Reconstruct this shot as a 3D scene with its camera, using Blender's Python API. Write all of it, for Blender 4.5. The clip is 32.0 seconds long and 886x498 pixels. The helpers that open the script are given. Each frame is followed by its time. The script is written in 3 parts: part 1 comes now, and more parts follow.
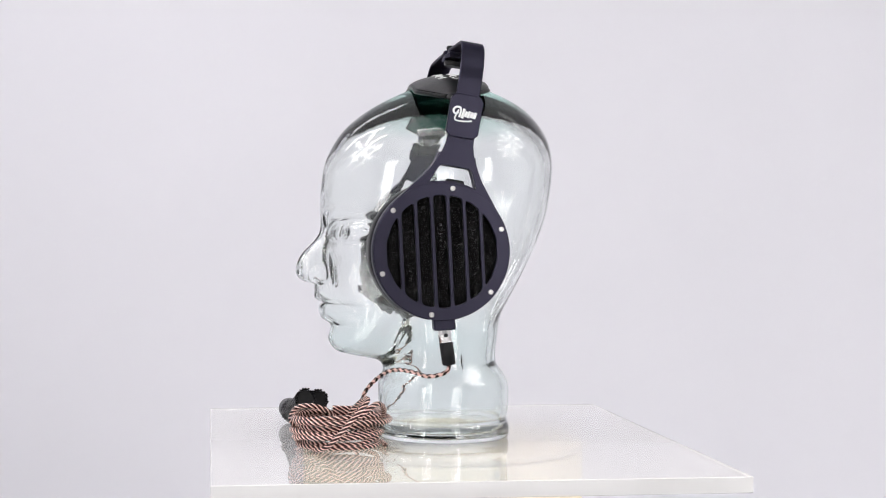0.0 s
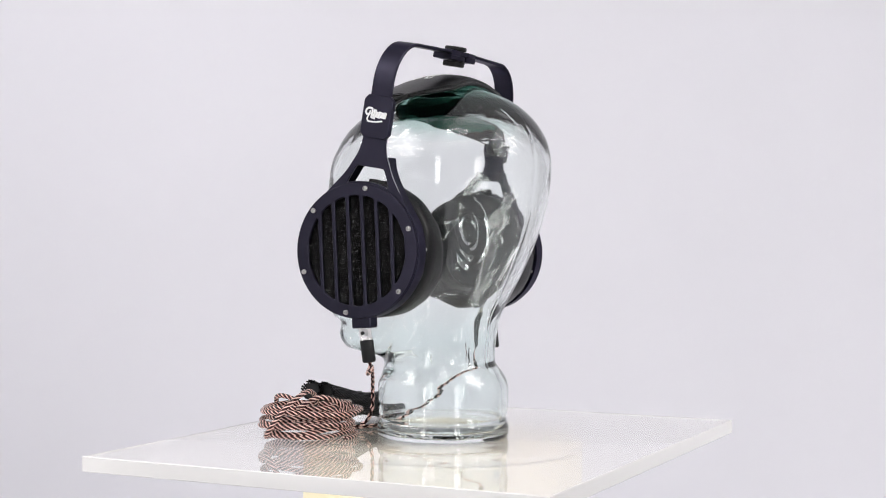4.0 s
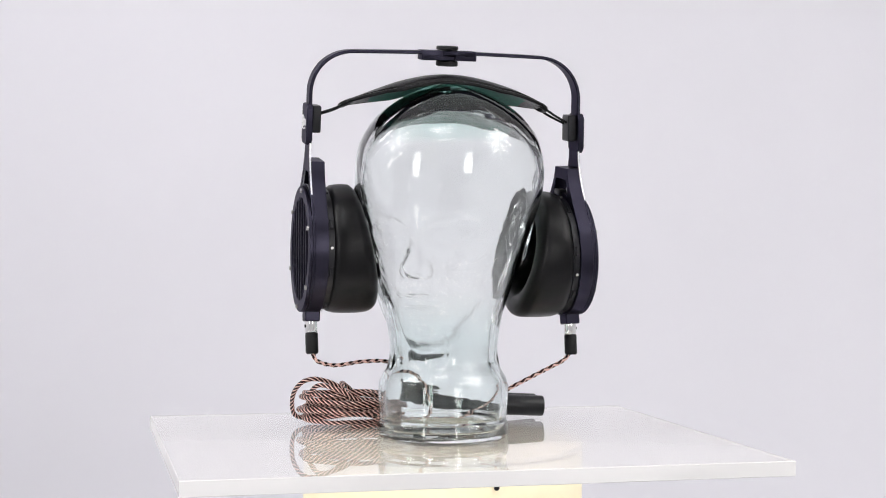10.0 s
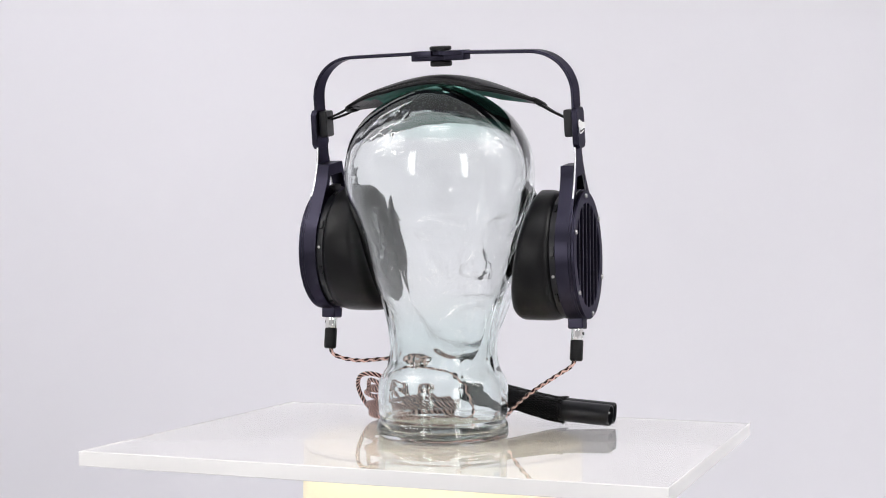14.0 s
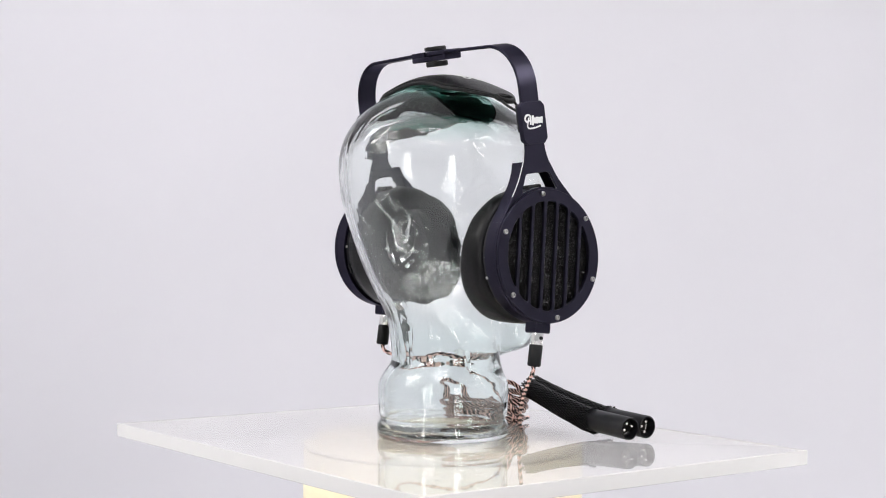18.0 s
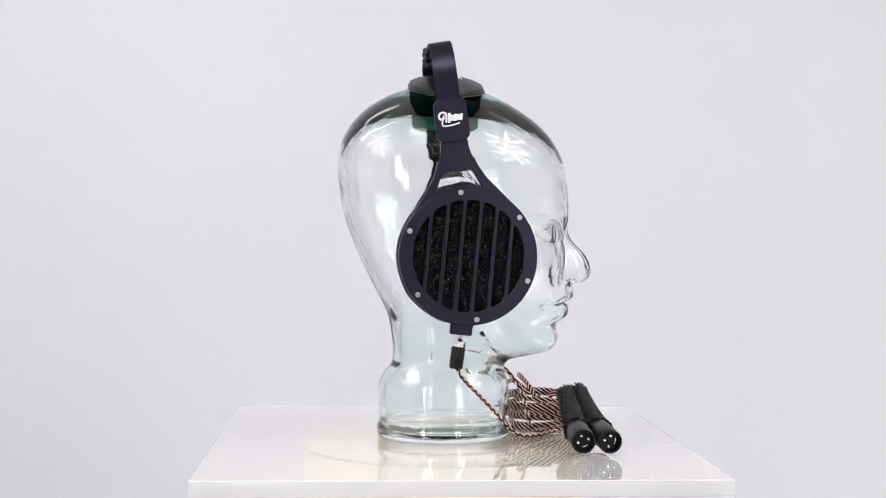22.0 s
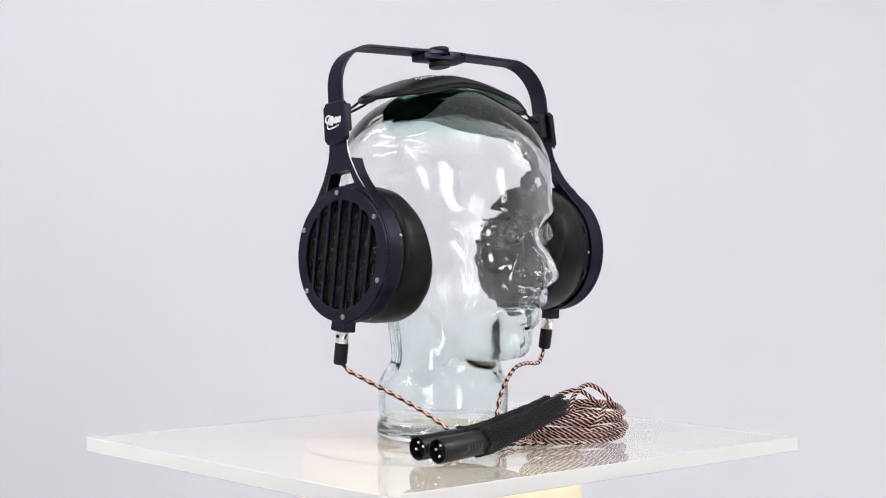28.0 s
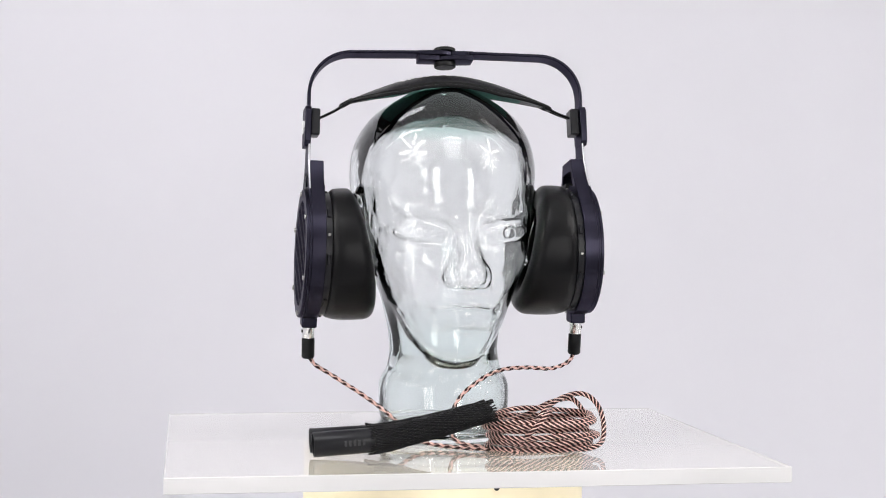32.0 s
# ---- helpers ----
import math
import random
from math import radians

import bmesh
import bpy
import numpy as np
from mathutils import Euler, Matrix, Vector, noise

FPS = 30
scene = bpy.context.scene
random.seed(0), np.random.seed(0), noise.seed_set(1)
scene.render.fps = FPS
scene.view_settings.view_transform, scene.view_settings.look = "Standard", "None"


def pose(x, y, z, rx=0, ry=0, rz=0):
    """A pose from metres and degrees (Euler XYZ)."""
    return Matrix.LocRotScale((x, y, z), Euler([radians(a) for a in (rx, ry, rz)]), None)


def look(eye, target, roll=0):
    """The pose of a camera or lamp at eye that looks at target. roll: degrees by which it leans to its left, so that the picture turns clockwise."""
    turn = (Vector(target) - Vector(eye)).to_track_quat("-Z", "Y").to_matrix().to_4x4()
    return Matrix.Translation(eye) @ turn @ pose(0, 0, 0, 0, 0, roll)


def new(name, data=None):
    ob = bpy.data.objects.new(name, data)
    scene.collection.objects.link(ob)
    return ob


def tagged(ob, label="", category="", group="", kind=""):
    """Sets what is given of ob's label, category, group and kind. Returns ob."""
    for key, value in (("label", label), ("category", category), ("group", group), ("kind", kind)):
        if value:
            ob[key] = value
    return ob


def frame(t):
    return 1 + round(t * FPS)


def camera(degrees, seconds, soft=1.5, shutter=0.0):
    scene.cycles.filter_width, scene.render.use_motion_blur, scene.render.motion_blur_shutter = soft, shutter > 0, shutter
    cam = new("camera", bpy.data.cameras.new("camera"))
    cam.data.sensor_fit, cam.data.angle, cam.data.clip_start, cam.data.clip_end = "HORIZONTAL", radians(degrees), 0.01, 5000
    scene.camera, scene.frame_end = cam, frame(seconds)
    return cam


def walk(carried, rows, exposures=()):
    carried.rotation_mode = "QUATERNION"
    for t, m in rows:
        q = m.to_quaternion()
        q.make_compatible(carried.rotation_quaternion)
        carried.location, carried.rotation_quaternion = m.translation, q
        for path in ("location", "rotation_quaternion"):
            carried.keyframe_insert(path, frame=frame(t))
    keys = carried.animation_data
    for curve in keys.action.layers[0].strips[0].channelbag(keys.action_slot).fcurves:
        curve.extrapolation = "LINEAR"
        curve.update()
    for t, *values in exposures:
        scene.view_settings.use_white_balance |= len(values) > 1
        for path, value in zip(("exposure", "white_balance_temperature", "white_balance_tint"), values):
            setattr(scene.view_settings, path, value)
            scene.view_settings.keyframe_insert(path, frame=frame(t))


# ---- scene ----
SPIN, DRIFT = 8.4245, -0.00167          # turntable: degrees a second, and its slight slowing


def spin(t):
    """The turntable's pose at t seconds, clockwise seen from above."""
    return pose(0, 0, 0, 0, 0, -(SPIN * t + DRIFT * (t - 16) ** 2))


# ---- camera ----
cam = camera(31.88, 32.0, soft=1.0)
EYE, AIM = (0, -1.368, 0.18255), (-0.00099, 0, 0.16558)
walk(cam, [(0, look(EYE, AIM, 0.372)), (32, look(EYE, AIM, 0.372))])

# ---- light ----
world = bpy.data.worlds.new("studio")
scene.world = world
world.use_nodes = True
world.node_tree.nodes["Background"].inputs[0].default_value = (0.9, 0.92, 1.0, 1)
world.node_tree.nodes["Background"].inputs[1].default_value = 0.0
scene.view_settings.exposure = -0.46


def area(name, eye, target, width, height, watts, colour=(1, 1, 1)):
    lamp = bpy.data.lights.new(name, "AREA")
    lamp.shape, lamp.size, lamp.size_y, lamp.energy, lamp.color = "RECTANGLE", width, height, watts, colour
    ob = new(name, lamp)
    ob.matrix_world = look(eye, target)
    return ob


area("softbox_lamp", (-1.25, -1.85, 0.45), (0, 0, 0.15), 0.30, 0.9, 12, (1.0, 0.98, 0.97))
area("softbox_lamp", (0.95, -2.05, 0.45), (0, 0, 0.15), 0.34, 0.9, 12, (1.0, 0.98, 0.97))
for k in range(4):
    area("ceiling_tube", (-0.15, -1.25 + 0.14 * k, 1.78), (-0.15, -1.25 + 0.14 * k, 0), 0.75, 0.05, 3.5, (0.97, 0.97, 1.0))
# Three fill lights without a known source, added to brighten and tint the backdrop.
area("backdrop_lamp", (-1.0, 0.95, 1.60), (-0.6, 2.1, -0.45), 1.1, 0.3, 6.7, (0.972, 0.95, 1.0))
area("backdrop_lamp", (1.2, 0.55, 1.60), (1.0, 2.1, -0.60), 1.1, 0.3, 1.9, (1.0, 0.992, 0.985))
area("backdrop_lamp", (1.75, 0.80, -0.80), (0.9, 2.1, -0.10), 0.8, 0.3, 4.6, (1.0, 0.992, 0.985))


# ---- materials ----
def material(name, colour, rough=0.5, metal=0.0, **inputs):
    m = bpy.data.materials.new(name)
    m.use_nodes = True
    b = m.node_tree.nodes["Principled BSDF"]
    b.inputs["Base Color"].default_value = (*colour, 1)
    b.inputs["Roughness"].default_value = rough
    b.inputs["Metallic"].default_value = metal
    for key, value in inputs.items():
        b.inputs[key.replace("_", " ")].default_value = value
    return m


def textured(m, scale, bump=0.0, shade=0.0, rough=0.0, detail=4.0, stretch=(1, 1, 1), distance=0.001, kind="noise"):
    """Adds grain to a material: relief, small shifts of colour and of gloss."""
    t = m.node_tree
    b = t.nodes["Principled BSDF"]
    c = t.nodes.new("ShaderNodeTexCoord")
    mp = t.nodes.new("ShaderNodeMapping")
    mp.inputs["Scale"].default_value = stretch
    t.links.new(c.outputs["Object"], mp.inputs["Vector"])
    if kind == "noise":
        n = t.nodes.new("ShaderNodeTexNoise")
        n.inputs["Detail"].default_value = detail
        out = n.outputs["Fac"]
    else:
        n = t.nodes.new("ShaderNodeTexVoronoi")
        out = n.outputs["Distance"]
    n.inputs["Scale"].default_value = scale
    t.links.new(mp.outputs[0], n.inputs["Vector"])
    if shade:
        base = b.inputs["Base Color"].default_value[:]
        r = t.nodes.new("ShaderNodeMapRange")
        r.inputs["From Min"].default_value, r.inputs["From Max"].default_value = 0.3, 0.7
        r.inputs["To Min"].default_value, r.inputs["To Max"].default_value = 1 - shade, 1 + shade
        t.links.new(out, r.inputs["Value"])
        v = t.nodes.new("ShaderNodeHueSaturation")
        v.inputs["Color"].default_value = base
        t.links.new(r.outputs[0], v.inputs["Value"])
        t.links.new(v.outputs[0], b.inputs["Base Color"])
    if rough:
        r = t.nodes.new("ShaderNodeMapRange")
        r.inputs["To Min"].default_value = max(0.0, b.inputs["Roughness"].default_value - rough)
        r.inputs["To Max"].default_value = b.inputs["Roughness"].default_value + rough
        t.links.new(out, r.inputs["Value"])
        t.links.new(r.outputs[0], b.inputs["Roughness"])
    if bump:
        p = t.nodes.new("ShaderNodeBump")
        p.inputs["Strength"].default_value, p.inputs["Distance"].default_value = bump, distance
        t.links.new(out, p.inputs["Height"])
        t.links.new(p.outputs[0], b.inputs["Normal"])
    return m


def glass(name, tints, scale, bump):
    """Tinted glass with faint waves. The deeper green of light through its solid crown and thick neck is put into the
    colour by height. tints: height, colour.
    """
    m = bpy.data.materials.new(name)
    m.use_nodes = True
    t = m.node_tree
    t.nodes.remove(t.nodes["Principled BSDF"])
    g, n, p, c, x, r, k = (t.nodes.new(k) for k in ("ShaderNodeBsdfGlass", "ShaderNodeTexNoise", "ShaderNodeBump", "ShaderNodeTexCoord", "ShaderNodeSeparateXYZ", "ShaderNodeMapRange", "ShaderNodeValToRGB"))
    g.inputs["Roughness"].default_value, g.inputs["IOR"].default_value = 0.0, 1.5
    n.inputs["Scale"].default_value, n.inputs["Detail"].default_value, n.inputs["Roughness"].default_value = scale, 2.5, 0.45
    p.inputs["Strength"].default_value, p.inputs["Distance"].default_value = bump, 0.002
    r.inputs["From Max"].default_value = tints[-1][0]
    ends = k.color_ramp.elements
    for i, (z, colour) in enumerate(tints):
        e = ends[i] if i < 2 else ends.new(1.0)
        e.position, e.color = z / tints[-1][0], (*colour, 1)
    for a, b in ((c.outputs["Object"], n.inputs["Vector"]), (n.outputs["Fac"], p.inputs["Height"]), (p.outputs[0], g.inputs["Normal"]), (g.outputs[0], t.nodes["Material Output"].inputs["Surface"]),
                 (c.outputs["Object"], x.inputs[0]), (x.outputs["Z"], r.inputs["Value"]), (r.outputs[0], k.inputs[0]), (k.outputs[0], g.inputs["Color"])):
        t.links.new(a, b)
    return m


def milky(name, share, rough, scatter=(0.82, 0.80, 0.785)):
    """Acrylic that is clear with a share of white scatter in it."""
    m = material(name, (0.97, 0.97, 0.96), rough, 0.0, Transmission_Weight=1.0, IOR=1.49)
    t = m.node_tree
    clear, out = t.nodes["Principled BSDF"], t.nodes["Material Output"]
    white = t.nodes.new("ShaderNodeBsdfPrincipled")
    white.inputs["Base Color"].default_value = (*scatter, 1)
    white.inputs["Roughness"].default_value = rough
    white.inputs["IOR"].default_value = 1.49
    mix = t.nodes.new("ShaderNodeMixShader")
    mix.inputs[0].default_value = share
    t.links.new(clear.outputs[0], mix.inputs[1])
    t.links.new(white.outputs[0], mix.inputs[2])
    t.links.new(mix.outputs[0], out.inputs["Surface"])
    return m


WALL = textured(material("backdrop_paper", (0.79, 0.78, 0.82), 0.9), 1.2, shade=0.02)
ROOM = textured(material("studio_wall", (0.80, 0.80, 0.81), 0.9), 1.0, shade=0.03)
DARKWALL = textured(material("grey_studio_wall", (0.52, 0.52, 0.53), 0.9), 1.0, shade=0.05)
FLOOR = textured(material("studio_floor", (0.80, 0.80, 0.82), 0.6), 2.0, shade=0.05)
GLASS = glass("head_glass", [(0.0, (0.974, 0.991, 0.987)), (0.085, (0.957, 0.987, 0.981)), (0.130, (0.984, 0.994, 0.991)), (0.276, (0.981, 0.993, 0.989)), (0.296, (0.84, 0.952, 0.922)), (0.311, (0.76, 0.93, 0.890))], 55, 0.14)
ACRYLIC = milky("clear_acrylic", 0.20, 0.0)
ACRYLIC_EDGE = milky("sawn_acrylic_edge", 0.64, 0.22, (0.92, 0.91, 0.90))
NAVY = textured(material("navy_anodised", (0.0310, 0.0292, 0.0440), 0.35, 1.0, Specular_Tint=(0.55, 0.54, 0.60, 1)), 900, rough=0.02)
BLACKMETAL = textured(material("black_anodised", (0.006, 0.006, 0.008), 0.36, 0.0, Specular_IOR_Level=0.35), 200, rough=0.08)
BARE = material("bare_metal_edge", (0.66, 0.66, 0.68), 0.4, 1.0)
CHROME = material("chrome", (0.88, 0.87, 0.86), 0.1, 1.0)
STEEL = material("polished_steel", (0.50, 0.49, 0.48), 0.3, 1.0)
LEATHER = textured(material("black_leather", (0.0034, 0.0033, 0.0038), 0.34, 0.0, Specular_IOR_Level=0.20), 900, bump=0.25, rough=0.1, distance=0.0004, kind="cell")
FOAM = textured(material("black_foam", (0.0022, 0.0020, 0.0022), 0.22, 0.0, Specular_IOR_Level=0.65), 700, rough=0.1)
RUBBER = textured(material("black_rubber", (0.006, 0.006, 0.0065), 0.42, 0.0, Specular_IOR_Level=0.25), 300, rough=0.1)
MESHBLACK = textured(material("black_nylon", (0.0045, 0.0042, 0.005), 0.38, 0.0, Specular_IOR_Level=0.22), 400, rough=0.15)
COPPER = textured(material("copper_strand", (0.92, 0.59, 0.52), 0.20, 0.12, Coat_Weight=1.0, Coat_Roughness=0.08), 400, shade=0.15)
DARKSTRAND = textured(material("brown_strand", (0.034, 0.008, 0.007), 0.24), 400, shade=0.2)
WHITEINK = material("white_ink", (0.80, 0.80, 0.80), 0.5)
# Colour standing in for the green of light through the thick crown.
GLASS_GREEN = textured(material("green_lining", (0.020, 0.125, 0.098), 0.7), 300, shade=0.2)
HOLE = material("perforation_dark", (0.002, 0.002, 0.002), 0.9)
GREYINK = material("grey_ink", (0.034, 0.034, 0.036), 0.5)
PIN = material("silver_pin", (0.9, 0.88, 0.85), 0.25, 1.0)
CREAM = textured(material("cream_paint", (0.93, 0.83, 0.58), 0.45), 30, shade=0.03, rough=0.1)
PALECREAM = textured(material("pale_cream_plastic", (0.74, 0.66, 0.50), 0.5), 30, shade=0.03)
PEDESTAL = textured(material("white_pedestal", (0.78, 0.78, 0.79), 0.6), 8, shade=0.02)


# ---- mesh helpers ----
def part(name, bm, mat, parent=None, label="", m=None, smooth=35):
    """Links a bmesh as one mesh object, under a thing or a part."""
    me = bpy.data.meshes.new(name)
    bm.to_mesh(me)
    bm.free()
    return placed(name, me, mat, parent, label, m, smooth)


def placed(name, me, mat, parent=None, label="", m=None, smooth=35):
    if mat and not me.materials:
        me.materials.append(mat)
    if smooth:
        me.shade_smooth()
        if smooth < 180:
            me.set_sharp_from_angle(angle=radians(smooth))
    ob = new(name, me)
    if parent:
        ob.parent = parent
    if m is not None:
        ob.matrix_basis = m
    if label:
        tagged(ob, label)
    return ob


def again(ob, parent, m=None):
    """Another object on the same mesh."""
    o = new(ob.name.split(".")[0], ob.data)
    o.parent = parent
    if m is not None:
        o.matrix_basis = m
    return o


def raw(verts, faces):
    bm = bmesh.new()
    vs = [bm.verts.new(v) for v in verts]
    for f in faces:
        bm.faces.new([vs[i] for i in f])
    return bm


def lathe(profile, n=64, closed=True):
    """Turns (r, z) points round z. A closed profile comes back to its start."""
    verts, faces, k = [], [], len(profile)
    for i in range(n):
        a = 2 * math.pi * i / n
        verts += [(r * math.cos(a), r * math.sin(a), z) for r, z in profile]
    for i in range(n):
        for j in range(k if closed else k - 1):
            a, b = i * k + j, i * k + (j + 1) % k
            c, d = ((i + 1) % n) * k + (j + 1) % k, ((i + 1) % n) * k + j
            faces.append((a, d, c, b))
    bm = raw(verts, faces)
    bmesh.ops.remove_doubles(bm, verts=bm.verts, dist=1e-6)
    bmesh.ops.recalc_face_normals(bm, faces=bm.faces)
    return bm


def disc(r, z0, z1, n=32, bevel=0.0):
    b = bevel
    return lathe([(0, z0), (r - b, z0), (r, z0 + b), (r, z1 - b), (r - b, z1), (0, z1)] if b else [(0, z0), (r, z0), (r, z1), (0, z1)], n, False)


def plate(outlines, z0, z1, bevel=0.0):
    """A flat plate: the first outline is its rim, the others are holes through it."""
    bm = bmesh.new()
    edges = []
    for line in outlines:
        vs = [bm.verts.new((x, y, z0)) for x, y in line]
        edges += [bm.edges.new((vs[i], vs[(i + 1) % len(vs)])) for i in range(len(vs))]
    bmesh.ops.triangle_fill(bm, use_beauty=True, use_dissolve=False, edges=edges)
    faces = list(bm.faces)
    up = bmesh.ops.extrude_face_region(bm, geom=faces)
    bmesh.ops.translate(bm, verts=[v for v in up["geom"] if isinstance(v, bmesh.types.BMVert)], vec=(0, 0, z1 - z0))
    bmesh.ops.recalc_face_normals(bm, faces=bm.faces)
    if bevel:
        rim = [e for e in bm.edges if len(e.link_faces) == 2 and e.calc_face_angle(0) > 1.2 and abs(e.verts[0].co.z - e.verts[1].co.z) < 1e-6]
        bmesh.ops.bevel(bm, geom=rim, offset=bevel, segments=1, affect="EDGES")
    return bm


def box(x, y, z, bevel=0.0, segments=2, at=(0, 0, 0)):
    bm = bmesh.new()
    bmesh.ops.create_cube(bm, size=1)
    bmesh.ops.scale(bm, vec=(x, y, z), verts=bm.verts)
    if bevel:
        bmesh.ops.bevel(bm, geom=bm.edges[:], offset=bevel, segments=segments, affect="EDGES", profile=0.7)
    bmesh.ops.translate(bm, vec=at, verts=bm.verts)
    return bm


def smoothline(points, step=0.002):
    """Catmull-Rom curve through the points, at even steps."""
    p = [Vector(q) for q in points]
    p = [p[0] * 2 - p[1]] + p + [p[-1] * 2 - p[-2]]
    out = []
    for i in range(1, len(p) - 2):
        a, b, c, d = p[i - 1:i + 3]
        n = max(2, int((c - b).length / step))
        for j in range(n):
            t = j / n
            out.append(0.5 * (2 * b + (c - a) * t + (2 * a - 5 * b + 4 * c - d) * t * t + (3 * b - a - 3 * c + d) * t ** 3))
    out.append(p[-2])
    return out


def rails(line):
    """Tangent and two cross directions along a line, without sudden twist."""
    out, side = [], None
    for i, q in enumerate(line):
        t = (line[min(i + 1, len(line) - 1)] - line[max(i - 1, 0)]).normalized()
        if side is None:
            side = t.orthogonal().normalized()
        side = (side - t * side.dot(t)).normalized()
        out.append((q, side, t.cross(side)))
    return out


def tube_into(verts, faces, line, radius, n=6):
    base = len(verts)
    for q, a, b in rails(line):
        r = radius
        verts += [q + a * (r * math.cos(2 * math.pi * k / n)) + b * (r * math.sin(2 * math.pi * k / n)) for k in range(n)]
    m = len(line)
    for i in range(m - 1):
        for k in range(n):
            faces.append((base + i * n + k, base + i * n + (k + 1) % n, base + (i + 1) * n + (k + 1) % n, base + (i + 1) * n + k))
    faces.append(tuple(base + k for k in reversed(range(n))))
    faces.append(tuple(base + (m - 1) * n + k for k in range(n)))


def tube(line, radius, n=8):
    verts, faces = [], []
    tube_into(verts, faces, [Vector(q) for q in line], radius, n)
    return mesh_of("tube", verts, faces)


def mesh_of(name, verts, faces):
    me = bpy.data.meshes.new(name)
    me.from_pydata([tuple(v) for v in verts], [], faces)
    return me


def strip(line, across, width, thick, up):
    """A flat band swept along a line: across is its width's direction."""
    verts, faces, n = [], [], len(line)
    b = thick * 0.25
    for i, q in enumerate(line):
        t = (line[min(i + 1, n - 1)] - line[max(i - 1, 0)]).normalized()
        w = (across - t * across.dot(t)).normalized()
        o = w.cross(t).normalized() * up
        h, k = width / 2, thick / 2
        for x, y in ((-h + b, -k), (h - b, -k), (h, -k + b), (h, k - b), (h - b, k), (-h + b, k), (-h, k - b), (-h, -k + b)):
            verts.append(q + w * x + o * y)
    for i in range(n - 1):
        for k in range(8):
            faces.append((i * 8 + k, i * 8 + (k + 1) % 8, i * 8 + 8 + (k + 1) % 8, i * 8 + 8 + k))
    faces += [tuple(reversed(range(8))), tuple((n - 1) * 8 + k for k in range(8))]
    bm = raw(verts, faces)
    bmesh.ops.recalc_face_normals(bm, faces=bm.faces)
    return bm


def basis(origin, x, y, z):
    m = Matrix.Identity(4)
    for i, v in enumerate((x, y, z, origin)):
        for j in range(3):
            m[j][i] = v[j]
    return m


def ramp(table, z):
    """Smooth reading of a short table of (z, value)."""
    for i in range(len(table) - 1):
        (z0, a), (z1, b) = table[i], table[i + 1]
        if z <= z1:
            t = max(0.0, (z - z0) / (z1 - z0))
            p = table[i - 1] if i else table[i]
            q = table[i + 2] if i + 2 < len(table) else table[i + 1]
            d0 = (b - p[1]) / (z1 - p[0]) * (z1 - z0)
            d1 = (q[1] - a) / (q[0] - z0) * (z1 - z0)
            return a * (1 + 2 * t) * (1 - t) ** 2 + d0 * t * (1 - t) ** 2 + b * t * t * (3 - 2 * t) + d1 * t * t * (t - 1)
    return table[-1][1]


# ---- the studio ----
def wall(name, x0, x1, y0, y1, z0, z1, mat):
    bm = box(x1 - x0, y1 - y0, z1 - z0, 0, at=((x0 + x1) / 2, (y0 + y1) / 2, (z0 + z1) / 2))
    return tagged(part(name, bm, mat, smooth=0), kind="structure")


ZF = -1.05
# Walls, floor and ceiling stand out of view, added to bounce light.
wall("floor", -2.6, 2.6, -2.6, 2.3, ZF - 0.1, ZF, FLOOR)
wall("backdrop", -2.6, 2.6, 2.1, 2.2, ZF, 1.8, WALL)
# Unseen south wall kept greyer, to darken what the glass reflects.
wall("wall_south", -2.6, 2.6, -2.6, -2.5, ZF, 1.8, DARKWALL)
wall("wall_west", -2.7, -2.6, -2.6, 2.2, ZF, 1.8, ROOM)
wall("wall_east", 2.6, 2.7, -2.6, 2.2, ZF, 1.8, ROOM)
wall("ceiling", -2.7, 2.7, -2.6, 2.2, 1.8, 1.9, ROOM)



def star_lamp(x, y, z):
    """Studio lamp: seven long glowing bulbs spread like petals round a hub, on a stand."""
    th = tagged(new("studio_lamp"), "studio lamp with long glowing bulbs spread like petals", "lamp", "studio lamps")
    th.matrix_basis = look((x, y, z), (0, 0, 0.2))
    part("hub", disc(0.05, -0.02, 0.05, 24, 0.005), PEDESTAL, th)
    bulb = None
    for i in range(7):
        q = Matrix.Rotation(2 * math.pi * (i + 0.2) / 7, 4, "Z") @ pose(0.05, 0, -0.01, 0, 90, 0)
        if bulb is None:
            bulb = part("bulb", lathe([(0.012, 0)] + [(0.009 + 0.033 * math.sin(math.pi * k / 9), 0.42 * k / 9) for k in range(1, 9)] + [(0, 0.42)], 12, False), GLOW, th, "white glowing bulb", q)
        else:
            tagged(again(bulb, th, q), "white glowing bulb")
    inv = th.matrix_basis.inverted()
    part("stand", lathe([(0, 0), (0.015, 0), (0.012, z - ZF - 0.03), (0, z - ZF - 0.03)], 16, False), PEDESTAL, th, "", inv @ pose(x, y, ZF))
    return th


GLOW = material("lamp_glow", (0.9, 0.9, 0.9), 0.5, 0.0, Emission_Color=(1, 0.98, 0.96, 1), Emission_Strength=20.0)
star_lamp(-1.10, -0.35, 1.0)
star_lamp(1.08, -0.42, 1.0)

SHEET = 0.0125                           # thickness of the acrylic


